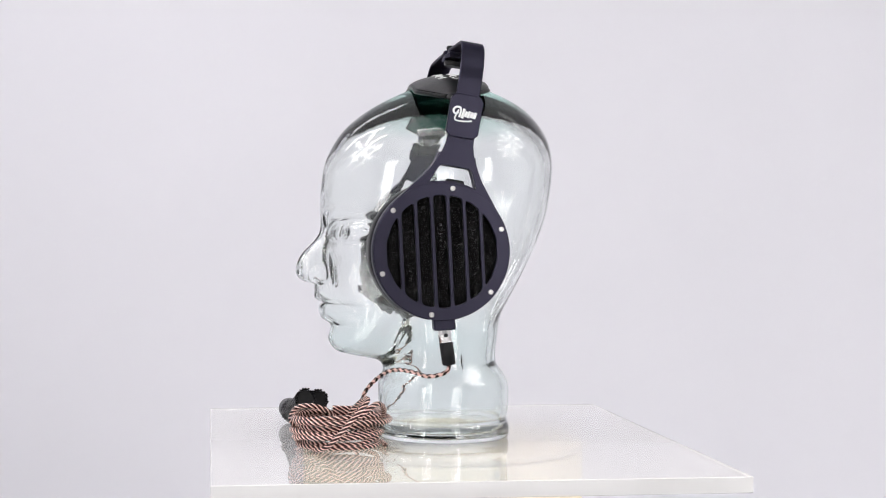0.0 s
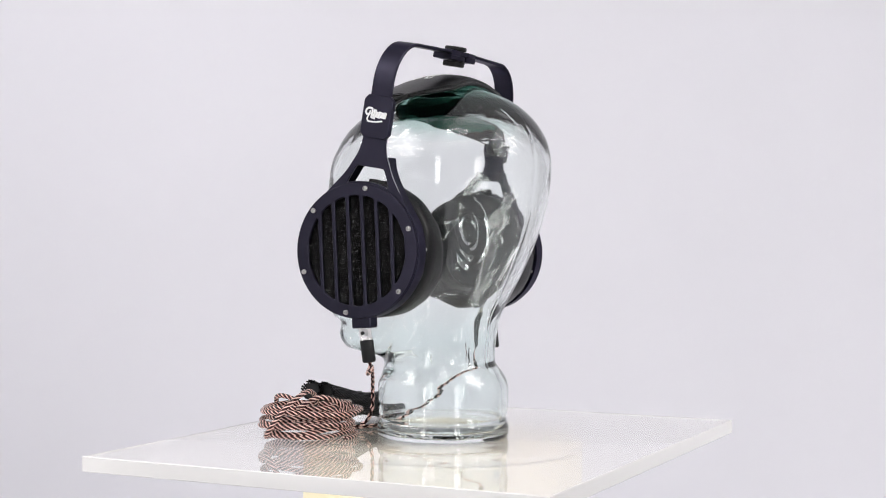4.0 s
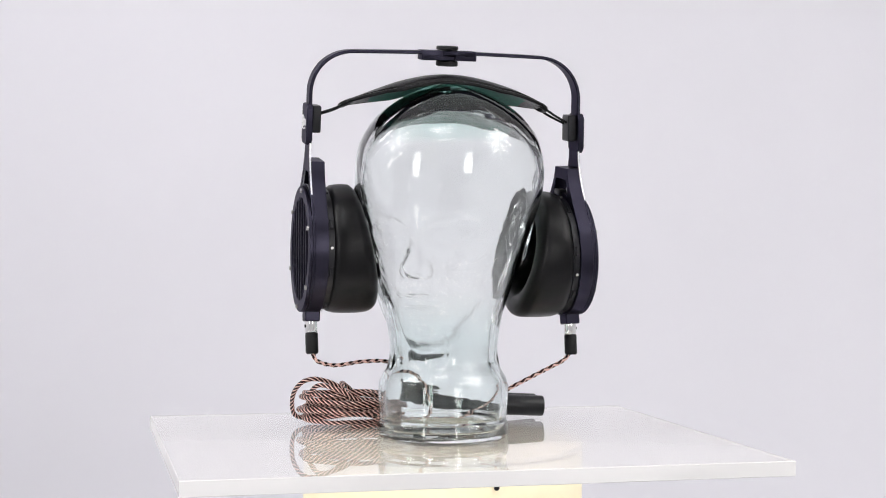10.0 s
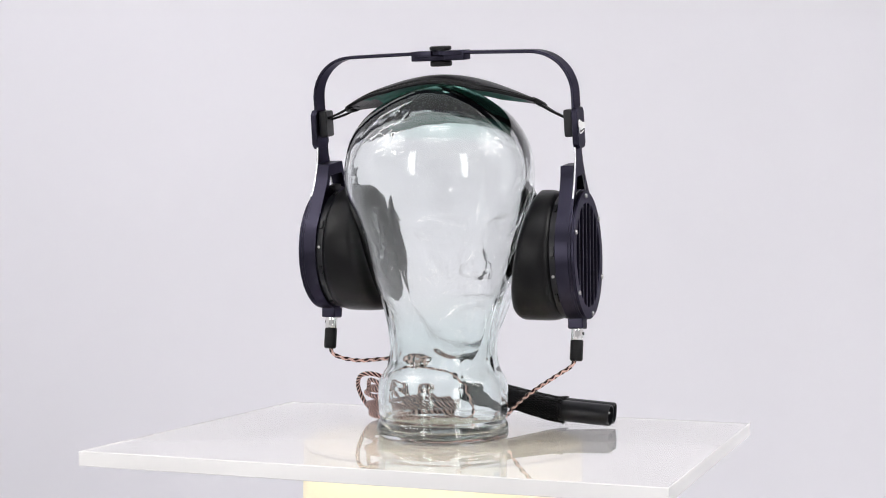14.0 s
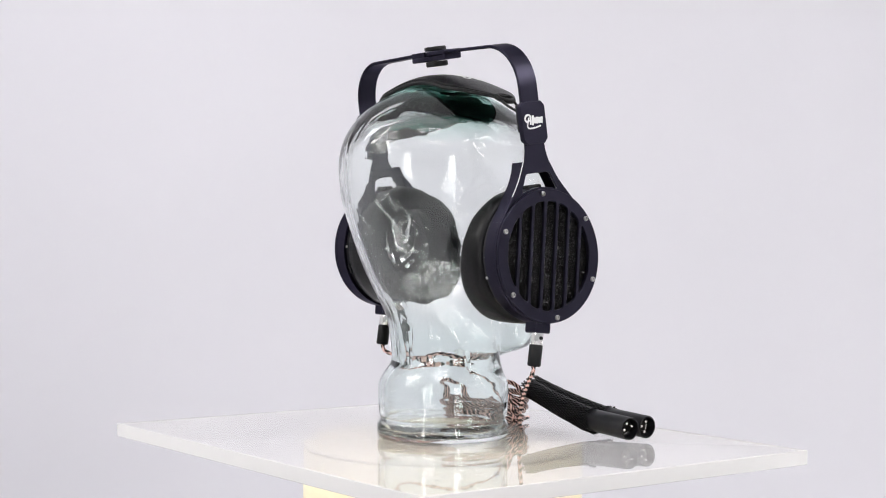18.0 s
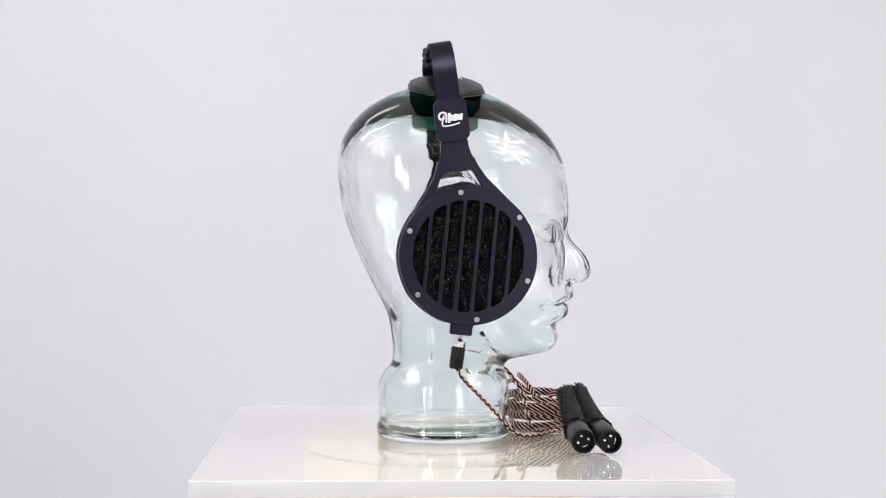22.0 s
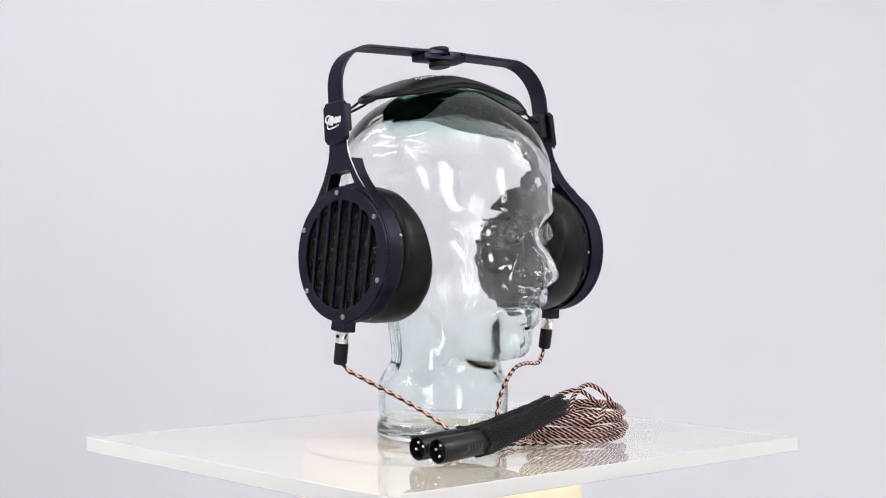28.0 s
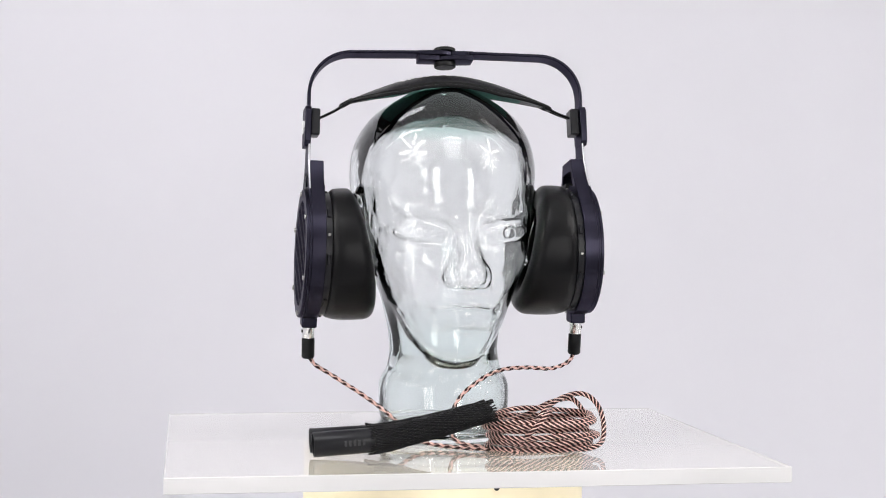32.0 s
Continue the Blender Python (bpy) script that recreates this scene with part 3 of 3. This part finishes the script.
def ear_cup(th, cup, side):
    m = cup_frame(cup)
    body = part("ear_cup", plate([housing_outline(False), window_outline(), arc(0.0466, 0, 354, 59)], -0.0165, -0.0050, 0.0003), NAVY, th, "dark navy anodised cup ring with legs", m)
    yoke = part("yoke_plate", plate([housing_outline(True), window_outline(), arc(0.0466, 0, 354, 59)], -0.0050, -0.0030, 0.0003), NAVY, body, "navy plate with bright bare edges")
    yoke.data.materials.append(BARE)
    for f in yoke.data.polygons:
        f.material_index = 1 if abs(f.normal.z) < 0.3 and 0.05 < f.center.y < 0.0935 else 0
    part("grille", plate([arc(0.0553, 0, 355, 71)] + slots(-CLOCK * side), -0.0030, 0.0, 0.0005), NAVY, body, "round navy grille with upright bars")
    foam = bmesh.new()
    bmesh.ops.create_grid(foam, x_segments=170, y_segments=170, size=0.0464)
    bmesh.ops.delete(foam, geom=[v for v in foam.verts if v.co.xy.length > 0.0464], context="VERTS")
    for v in foam.verts:
        v.co += Vector((random.uniform(-0.0002, 0.0002), random.uniform(-0.0002, 0.0002), -0.0052 + random.uniform(-0.0008, 0.0008)))
    part("foam", foam, FOAM, body, "coarse sparkling black foam", smooth=0)
    part("baffle", lathe([(0.0335, -0.0165), (0.0530, -0.0165), (0.0530, -0.0218), (0.0335, -0.0218)], 64), BLACKMETAL, body, "black spacer ring")
    part("driver", disc(0.034, -0.0215, -0.018, 48), BLACKMETAL, body, "dark driver plate")
    pad = part("ear_pad", pad_bm(0.82 if side > 0 else 0.89), LEATHER, body, "thick black leather ear cushion", pose(0, 0, -0.0218), 60)
    hv, hf = [], []
    for turn in (0, 180):
        for i in range(15):
            for j in range(8):
                a = radians(4 + i * 3.2)
                if turn:
                    a = math.pi - a
                z = -0.0065 - 0.0026 * j
                r = 0.0572
                w = z * ((0.82 if side > 0 else 0.89) - 0.30 * r * math.sin(a) / 0.056)
                c = Vector((r * math.cos(a), r * math.sin(a) - 0.0375 * z, w))
                t = Vector((-math.sin(a), math.cos(a), 0))
                n = len(hv)
                hv += [c + t * (0.0005 * math.cos(k * math.pi / 3)) + Vector((0, 0, 0.0005 * math.sin(k * math.pi / 3))) for k in range(6)]
                hf.append(tuple(range(n, n + 6)))
    tagged(placed("perforation", mesh_of("perforation", hv, hf), HOLE, pad, "rows of tiny perforations", smooth=0), kind="stuff")
    screw = None
    for i in range(6):
        a = radians(90 - 60 * i)
        q = pose(0.0513 * math.cos(a), 0.0513 * math.sin(a), 0.0)
        if screw is None:
            screw = part("screw", lathe([(0, -0.001), (0.0021, -0.001), (0.0021, 0.0013), (0.0017, 0.0017), (0.0012, 0.0017), (0.0011, 0.0002), (0, 0.0002)], 16, False), STEEL, body, "small round steel screw", q)
        else:
            tagged(again(screw, body, q), "small round steel screw")
    notch = pin = None
    for i in range(16):
        a = radians(22.5 * i + 11)
        q = Matrix.Rotation(a, 4, "Z") @ pose(0.0532, 0, -0.0192)
        if i % 2:
            if notch is None:
                notch = part("clip", box(0.0024, 0.0085, 0.0030, 0.0005, 1), BLACKMETAL, body, m=q)
            else:
                again(notch, body, q)
        elif i % 4 == 0:
            if pin is None:
                pin = part("side_screw", disc(0.0013, 0, 0.0012, 10, 0.0003), STEEL, body, "tiny steel screw", q @ pose(0.0004, 0, 0, 0, 90, 0))
            else:
                again(pin, body, q @ pose(0.0004, 0, 0, 0, 90, 0))
    # Block added for the top of the baffle that shows between the legs.
    part("bumper", box(0.0150, 0.0050, 0.0070, 0.0015, 2, (0.0030, 0.0570, -0.0155)), RUBBER, body, "black block between the legs, for the baffle's top")
    part("socket", box(0.0175, 0.0095, 0.0130, 0.001, 1, (0, -0.0588, -0.0105)), NAVY, body, "small navy cable socket block", pose(0, 0, 0, 0, 0, -CLOCK * side))
    collar = part("collar", plate([rounded([(-0.0095, 0.0925), (0.0095, 0.0925), (0.0133, 0.0965), (0.0133, 0.1235), (0.0098, 0.1275), (-0.0098, 0.1275), (-0.0133, 0.1235), (-0.0133, 0.0965)], 0.0008, 2)], -0.0052, 0.0002, 0.0007), NAVY, th, "navy octagonal slider plate with white mark", m)
    part("strap_block", box(0.0165, 0.0235, 0.0080, 0.0025, 3, (0, 0.1145, -0.0092)), BLACKMETAL, collar, "black strap anchor block")
    mark(collar)
    return m


def mark(collar):
    """The maker's scroll, as plain white strokes."""
    verts, faces = [], []

    def stroke(pts, r=0.0006):
        tube_into(verts, faces, smoothline([(x, y, 0.0002) for x, y in pts], 0.0006), r, 5)

    ox, oy = -0.0098, 0.1092
    stroke([(ox + 0.0044, oy + 0.0030), (ox + 0.0014, oy + 0.0018), (ox - 0.0002, oy + 0.0042), (ox + 0.0016, oy + 0.0070), (ox + 0.0052, oy + 0.0068), (ox + 0.0058, oy + 0.0034), (ox + 0.0052, oy - 0.0008)], 0.0009)
    stroke([(ox + 0.0040, oy + 0.0052), (ox + 0.0026, oy + 0.0010), (ox + 0.0018, oy - 0.0020), (ox + 0.0036, oy - 0.0036), (ox + 0.0100, oy - 0.0034), (ox + 0.0160, oy - 0.0022)], 0.0007)
    for i in range(5):
        x, h = ox + 0.0080 + 0.0024 * i, (0.0044, 0.0026, 0.0030, 0.0025, 0.0028)[i]
        stroke([(x + 0.0005, oy + 0.0022 + h), (x, oy + 0.0022), (x - 0.0005, oy + 0.0022 - 0.8 * h)], 0.00128)
    part_mesh = mesh_of("mark", verts, faces)
    placed("mark", part_mesh, WHITEINK, collar, "white maker's scroll")


def headphones():
    th = tagged(new("headphones"), "large dark navy over-ear headphones worn by the glass head", "headphones")
    th.location = (0, 0, LIFT)
    frames = [ear_cup(th, CUP_L, -1), ear_cup(th, CUP_R, 1)]
    hub = Vector((0.0095, 0.0005, 0.3350 - LIFT))
    bx = BACKWARD.normalized()
    ends = []
    for m in frames:
        p0 = m @ Vector((0, 0.126, -0.0035))
        u = (m.to_3x3() @ Vector((0, 1, 0))).normalized()
        u = (u + Vector((0.0, 0.008 if p0.y > 0 else -0.016, 0))).normalized()
        top = hub.z + 0.0012
        q = p0 + u * ((top - p0.z) / u.z)
        end = hub + (q - hub).normalized() * 0.020
        end.z = hub.z + 0.0024
        r, inward = 0.037, (Vector((end.x, end.y, top)) - q).normalized()
        line = [p0 + (q - u * r - p0) * (i / 8) for i in range(8)]
        for i in range(19):
            t = i / 18
            a, b = q - u * r, q + inward * r
            w = 0.42
            line.append(a * (1 - t) ** 3 + (a + u * r * (1 - w) * 0.98) * 3 * t * (1 - t) ** 2 + (b - inward * r * (1 - w) * 0.98) * 3 * t * t * (1 - t) + b * t ** 3)
        b = q + inward * r
        line += [b + (end - b) * (i / 8) for i in range(1, 9)]
        part("headband", strip(line, bx, 0.0190, 0.0028, 1), NAVY, th, "flat navy metal half band", smooth=40)
        ends.append((q - hub).normalized())
    along = (ends[1] - ends[0]).normalized()
    for sgn in (-1, 1):
        cross = (along * bx.dot(along) - bx).normalized()
        mm = basis(hub, along, cross, along.cross(cross))
        line = rounded([(-0.0245, -0.0090), (-0.004, -0.0112), (0.0095, -0.006), (0.0095, 0.006), (-0.004, 0.0112), (-0.0245, 0.0090)], 0.003, 3)
        bm = plate([[(x * -sgn, y) for x, y in line]], -0.0042 if sgn < 0 else 0.0001, -0.0001 if sgn < 0 else 0.0042, 0.0006)
        arm = part("hinge_plate", bm, NAVY, th, "dark navy hinge plate", mm)
        part("hinge_block", box(0.0190, 0.0180, 0.0086, 0.0012, 2, (0.0150 * sgn, 0, 0)), NAVY, arm, "dark navy band clamp block")
    for z0, z1 in ((0.0047, 0.0082), (-0.0092, -0.0047)):
        part("hinge_knob", lathe([(0, z0), (0.0088, z0), (0.0096, z0 + 0.0007), (0.0096, z1 - 0.0007), (0.0088, z1), (0.004, z1), (0.0035, z1 - 0.0008), (0, z1 - 0.0008)], 40, False), RUBBER, th, "round black hinge knob", mm)
    # the leather strap over the crown
    anchors = [m @ Vector((0, 0.119, -0.0130)) for m in frames]
    left, right = anchors
    across = Vector((0.985, 0.119, 0.045))

    def over(t):
        """Middle line of the strap, from loop to loop."""
        y = -0.0865 + 0.1715 * t
        return Vector((-0.119 * y, y, 0.3153 - 0.0224 * (math.hypot(y, 0.060) - 0.060) / 0.0449 - LIFT))

    verts, faces, nu, nv = [], [], 48, 16
    for layer in (0, 1):
        for i in range(nu + 1):
            t = i / nu
            p = over(t)
            k = min(1.0, min(i, nu - i) / 12)
            half = 0.010 + 0.0215 * math.sin(k * math.pi / 2)
            for j in range(nv + 1):
                s = 2 * j / nv - 1
                edge = 1 - 0.30 * abs(s) ** 6
                th_ = (0.0036 if layer else -0.0027) * edge * (0.60 + 0.40 * k)
                verts.append(p + across * (half * s) + Vector((0, 0, th_ + (0.0008 if layer else 0) * (s * s - 0.5) - 0.0066 * s * s * k)))
    w = nv + 1
    off = (nu + 1) * w
    for i in range(nu):
        for j in range(nv):
            a = i * w + j
            faces.append((a, a + w, a + w + 1, a + 1))
            faces.append((off + a, off + a + 1, off + a + w + 1, off + a + w))
        for j, f in ((0, False), (nv, True)):
            a, b = i * w + j, (i + 1) * w + j
            q = (a, off + a, off + b, b)
            faces.append(tuple(reversed(q)) if f else q)
    for i, f in ((0, True), (nu, False)):
        for j in range(nv):
            a = i * w + j
            q = (a, off + a, off + a + 1, a + 1)
            faces.append(tuple(reversed(q)) if f else q)
    strap = placed("head_strap", mesh_of("head_strap", verts, faces), LEATHER, th, "wide black leather head strap with white scrollwork", smooth=60)
    # Green sheet added under the strap; it carries the crown glass's tint as colour.
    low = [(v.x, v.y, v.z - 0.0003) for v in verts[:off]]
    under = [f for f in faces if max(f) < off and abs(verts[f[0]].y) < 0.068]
    placed("lining", mesh_of("lining", low, under), GLASS_GREEN, strap, "dark green sheet standing in for glass tint", smooth=180)
    for sgn in (-1, 1):
        rim = [Vector(verts[i * w + (0 if sgn < 0 else nv)]) + Vector((0, 0, 0.0012)) for i in range(nu + 1)]
        placed("piping", tube(rim, 0.0016, 8), LEATHER, strap, "stitched black edge piping", smooth=60)
    for t0, a in ((0.0, left), (1.0, right)):
        e = over(t0)
        for s in (-1, 1):
            placed("cord", tube(smoothline([a + across * (0.004 * s), a.lerp(e, 0.55) + across * (0.006 * s) + Vector((0, 0, -0.001)), e + across * (0.0075 * s)], 0.003), 0.0012, 6), LEATHER, strap, "thin black strap cord", smooth=60)
        ring = [e + across * (0.0080 * math.cos(x)) + (a - e).normalized() * (0.0052 * math.sin(x) + 0.0015) for x in [2 * math.pi * i / 24 for i in range(25)]]
        placed("loop", tube(ring, 0.0023, 8), RUBBER, strap, "black rubber loop", smooth=60)
    # white scrollwork on the strap, as plain strokes
    sv, sf = [], []
    rnd = random.Random(4)
    for k in range(22):
        t = 0.27 + 0.46 * (k % 11) / 10
        row = -0.26 if k < 11 else 0.10
        turn, way, pts = rnd.uniform(0, 6), rnd.choice((-1, 1)), []
        for i in range(8):
            a = turn + way * i * 0.72
            rad = 0.0036 * (1 - 0.09 * i)
            p = over(t + rad * math.cos(a) / 0.17)
            off_x = 0.033 * row + rad * 1.25 * math.sin(a)
            pts.append(p + across * off_x + Vector((0, 0, 0.00345 - 5.85 * off_x * off_x)))
        tube_into(sv, sf, smoothline(pts, 0.001), 0.00036, 5)
    placed("scrollwork", mesh_of("scrollwork", sv, sf), WHITEINK, strap, "white printed scrollwork")
    return th, frames


# ---- cable ----
def lengths(line):
    run, dist = 0.0, [0.0]
    for a, b in zip(line, line[1:]):
        run += (b - a).length
        dist.append(run)
    return dist


def plait(line, verts2, faces2, radius=0.0017, lay=0.019, n=5):
    """A lead: two copper pairs and two brown ones, plaited over and under one another."""
    rr, dist = rails(line), lengths(line)
    for way, c, thick in ((1, 0, 0.37), (-1, 1, 0.43)):
        for k in range(4):
            pts = []
            for (q, a, b), d in zip(rr, dist):
                w = way * 2 * math.pi * d / lay + math.pi * (k // 2) + (0.92 if k % 2 else 0.0)
                out = radius * (0.62 + 0.16 * way * math.cos(4 * math.pi * d / lay))
                pts.append(q + (a * math.cos(w) + b * math.sin(w)) * out)
            tube_into(verts2[c], faces2[c], pts, radius * thick * (1.0 if c == 0 else 0.92), n)


def rope(line, verts2, faces2, radius=0.0022, lay=0.0160, n=6):
    """The main cable: three copper strands and three thicker brown ones in one twist."""
    rr, dist = rails(line), lengths(line)
    for k in range(6):
        pts, c = [], k % 2
        for (q, a, b), d in zip(rr, dist):
            w = 2 * math.pi * (d / lay + k / 6)
            pts.append(q + (a * math.cos(w) + b * math.sin(w)) * radius * (0.48 if c else 0.71))
        tube_into(verts2[c], faces2[c], pts, radius * (0.52 if c else 0.27), n)


def cable(frames):
    th = tagged(new("headphone_cable"), "copper and brown braided headphone cable, coiled on the acrylic sheet", "cable")
    up = Vector((0, 0, LIFT))
    tips = []
    for m, tip, side in zip(frames, (Vector((0.0038, -0.1156, 0.0735)), Vector((-0.0208, 0.1180, 0.0705))), (-1, 1)):
        s = m @ pose(0, 0, 0, 0, 0, -CLOCK * side) @ Vector((0, -0.0625, -0.0105)) + up
        lean = (tip - s).normalized()
        fit = (tip - s).length / 0.0362
        side = m.to_3x3() @ Vector((0, 0, 1))
        side = (side - lean * side.dot(lean)).normalized()
        mm = basis(s, side, lean.cross(side), lean) @ Matrix.Diagonal((1, 1, fit, 1))
        plug = part("plug", lathe([(0, 0.0135), (0.0052, 0.0135), (0.0056, 0.0142), (0.0056, 0.0345), (0.0046, 0.0362), (0, 0.0362)], 32, False), RUBBER, th, "black plug sleeve", mm)
        part("plug_collar", lathe([(0, -0.001), (0.0054, -0.001), (0.0054, 0.013), (0.0050, 0.0136), (0, 0.0136)], 32, False), CHROME, plug, "chrome plug collar")
        part("latch", disc(0.0019, 0.0045, 0.0060, 14, 0.0004), BLACKMETAL, plug, "small black latch button", pose(0, 0, 0.0062, 0, 90, 0))
        tips.append(tip)
    left, right = tips
    coil = Vector((-0.0875, -0.0785, 0))
    verts2, faces2 = [[], []], [[], []]
    path_l = [left + Vector((0, 0, 0.004)), left + Vector((-0.002, 0.004, -0.006)), (-0.013, -0.095, 0.0620), (-0.0288, -0.0706, 0.0639), (-0.044, -0.0470, 0.0625), (-0.0575, -0.0270, 0.0534), (-0.069, -0.0110, 0.0390), (-0.074, -0.005, 0.020), (-0.080, -0.012, 0.006), (-0.095, -0.040, 0.0035), (-0.125, -0.060, 0.004)]
    path_r = [right + Vector((0, 0, 0.004)), right + Vector((-0.003, -0.006, -0.005)), (-0.0285, 0.0985, 0.0575), (-0.0400, 0.0700, 0.0410), (-0.0500, 0.0490, 0.0270), (-0.0590, 0.0330, 0.0140), (-0.070, 0.018, 0.0050), (-0.084, -0.004, 0.0028), (-0.097, -0.030, 0.0030), (-0.110, -0.055, 0.004)]
    for p in (path_l, path_r):
        plait(smoothline(p, 0.0008), verts2, faces2)
    # the coil: uneven oval turns lying on one another
    rnd = random.Random(11)
    pts, turns, per = [], 7, 14
    loops = [(rnd.uniform(0.84, 1.03), rnd.uniform(0.87, 1.02), rnd.uniform(-0.003, 0.003), rnd.uniform(-0.003, 0.003), rnd.uniform(-0.07, 0.07), rnd.uniform(-0.07, 0.07)) for k in range(turns + 2)]
    for i in range(turns * per + 5):
        a = 2 * math.pi * i / per
        k, u = divmod(i / per, 1)
        rx, ry, cx, cy, tx, ty = (p * (1 - u) + q * u for p, q in zip(loops[int(k)], loops[int(k) + 1]))
        inward = 0.90 if int(k) % 3 == 1 else 1.0
        x, y = math.cos(a) * 0.0395 * rx * inward + cx, math.sin(a) * 0.0465 * ry * inward + cy
        low = min(1.0, (k + u) / 2)
        z = 0.0030 + 0.0038 * (k + u) + (tx * x + ty * y) * low + 0.0008 * math.sin(3 * a + k) * low
        pts.append(coil + Vector((x, y, max(z, 0.0030 + 0.0024 * min(5, k)))))
    rope(smoothline(pts, 0.0009), verts2, faces2)
    wrap = [(-0.118, -0.060, 0.010), (-0.128, -0.070, 0.022), (-0.122, -0.082, 0.034), (-0.108, -0.086, 0.036), (-0.094, -0.082, 0.030), (-0.090, -0.072, 0.020)]
    rope(smoothline(wrap, 0.0009), verts2, faces2)
    arch = [(-0.085, -0.072, 0.018), (-0.073, -0.088, 0.036), (-0.064, -0.107, 0.0445), (-0.062, -0.121, 0.0435), (-0.070, -0.130, 0.034), (-0.082, -0.1325, 0.020), (-0.0935, -0.129, 0.008), (-0.104, -0.116, 0.0042), (-0.108, -0.102, 0.005)]
    rope(smoothline(arch, 0.0009), verts2, faces2)
    over_top = [(-0.070, -0.118, 0.030), (-0.056, -0.108, 0.040), (-0.050, -0.090, 0.036), (-0.052, -0.070, 0.026), (-0.066, -0.050, 0.022)]
    rope(smoothline(over_top, 0.0009), verts2, faces2)
    placed("copper_braid", mesh_of("copper_braid", verts2[0], faces2[0]), COPPER, th, "shiny copper-pink strands", smooth=180)
    placed("brown_braid", mesh_of("brown_braid", verts2[1], faces2[1]), DARKSTRAND, th, "dark brown strands", smooth=180)
    # connectors, each in a frayed black mesh sleeve
    for face, tail, roll in (((-0.1240, 0.1090, 0.0125), (-0.108, -0.034, 0.036), 0), ((-0.1455, 0.1045, 0.0122), (-0.118, -0.040, 0.0375), 60)):
        f, t = Vector(face), Vector(tail)
        z = (f - (t + Vector((0, 0, -0.016)))).normalized()
        x = Vector((0, 0, 1)).cross(z).normalized()
        mm = basis(f, x, z.cross(x), z)
        con = part("connector", lathe([(0.0088, -0.010), (0.0088, 0.0), (0.0096, 0.0), (0.0099, -0.0008), (0.0099, -0.052), (0.0092, -0.054), (0, -0.054), (0, -0.010)], 40, False), BLACKMETAL, th, "matte black three-pin connector", mm)
        part("insert", disc(0.0087, -0.011, -0.009, 32), RUBBER, con)
        for k in (90, 0, 180):
            a = radians(k + 20 + roll)
            part("pin", disc(0.0013, -0.0095, -0.0022, 12, 0.0005), PIN, con, "silver contact pin", pose(0.0045 * math.cos(a), 0.0045 * math.sin(a), 0))
        part("key", box(0.0050, 0.0010, 0.0030, 0.0003, 1), PIN, con, "short silver key bar", pose(0.0052 * math.cos(radians(290 + roll)), 0.0052 * math.sin(radians(290 + roll)), -0.0078, 0, 0, 20 + roll))
        start = mm @ Vector((0, 0, -0.045))
        line = smoothline([start, mm @ Vector((0, 0, -0.058)), start.lerp(t, 0.55) + Vector((0, 0, -0.002)), t], 0.004)
        sv, sf = [], []
        rr = rails(line)
        for way in (-1, 1):
            for k in range(24):
                ln = []
                for i, (q, a, b) in enumerate(rr):
                    u = i / (len(rr) - 1)
                    rad = 0.0105 * (1 - u) ** 1.5 + 0.0078 * (1 - (1 - u) ** 1.5) + 0.0007 * max(0, u - 0.93) / 0.07 + 0.0010 * max(0, 0.06 - u) / 0.06
                    w = 2 * math.pi * (k / 24 + way * u * 0.55) + 0.05 * math.sin(9 * u + k)
                    ln.append(q + (a * math.cos(w) + b * math.sin(w)) * (rad + 0.0003 * math.sin(14 * u + 2 * k)))
                cut_off = (k * 7 + way) % 5
                tube_into(sv, sf, ln[cut_off % 2:len(ln) - cut_off % 2], 0.00078, 4)
        placed("sleeve", mesh_of("sleeve", sv, sf), MESHBLACK, con, "frayed black braided mesh sleeve", smooth=180).matrix_basis = mm.inverted()
        tagged(con.children[-1], kind="stuff")
        core = tube(line[2:-1], 0.0073, 16)
        placed("core", core, MESHBLACK, con, "dark wrapped wires").matrix_basis = mm.inverted()
        if roll:
            print_bars(con)
    return th


def print_bars(con):
    """The worn print on the connector's side, as plain bars."""
    for i in range(5):
        bm = box(0.0019, 0.0046, 0.0002, 0, at=((i - 2) * 0.0036, 0, 0))
        bmesh.ops.subdivide_edges(bm, edges=bm.edges[:], cuts=3)
        for v in bm.verts:
            a = v.co.y / 0.01005
            v.co = Vector((v.co.x, 0.01005 * math.sin(a), 0.01005 * math.cos(a) + v.co.z))
        part("print_bar", bm, GREYINK, con, "worn grey print", basis((0, 0, -0.032), (0, 0, 1), (0, -1, 0), (1, 0, 0)), 0)


platter = turntable()
pedestal()
sheet = acrylic_sheet()
head = glass_head()
head.matrix_basis = pose(0, 0, 0.0008, 0, 0, 9.7)
phones, cups = headphones()
cord = cable(cups)


def motions():
    """All that stands on the platter turns with it."""
    for ob in (platter, sheet, head, phones, cord):
        rest = ob.matrix_basis.copy()
        walk(ob, [(t, spin(t) @ rest) for t in range(33)])


motions()
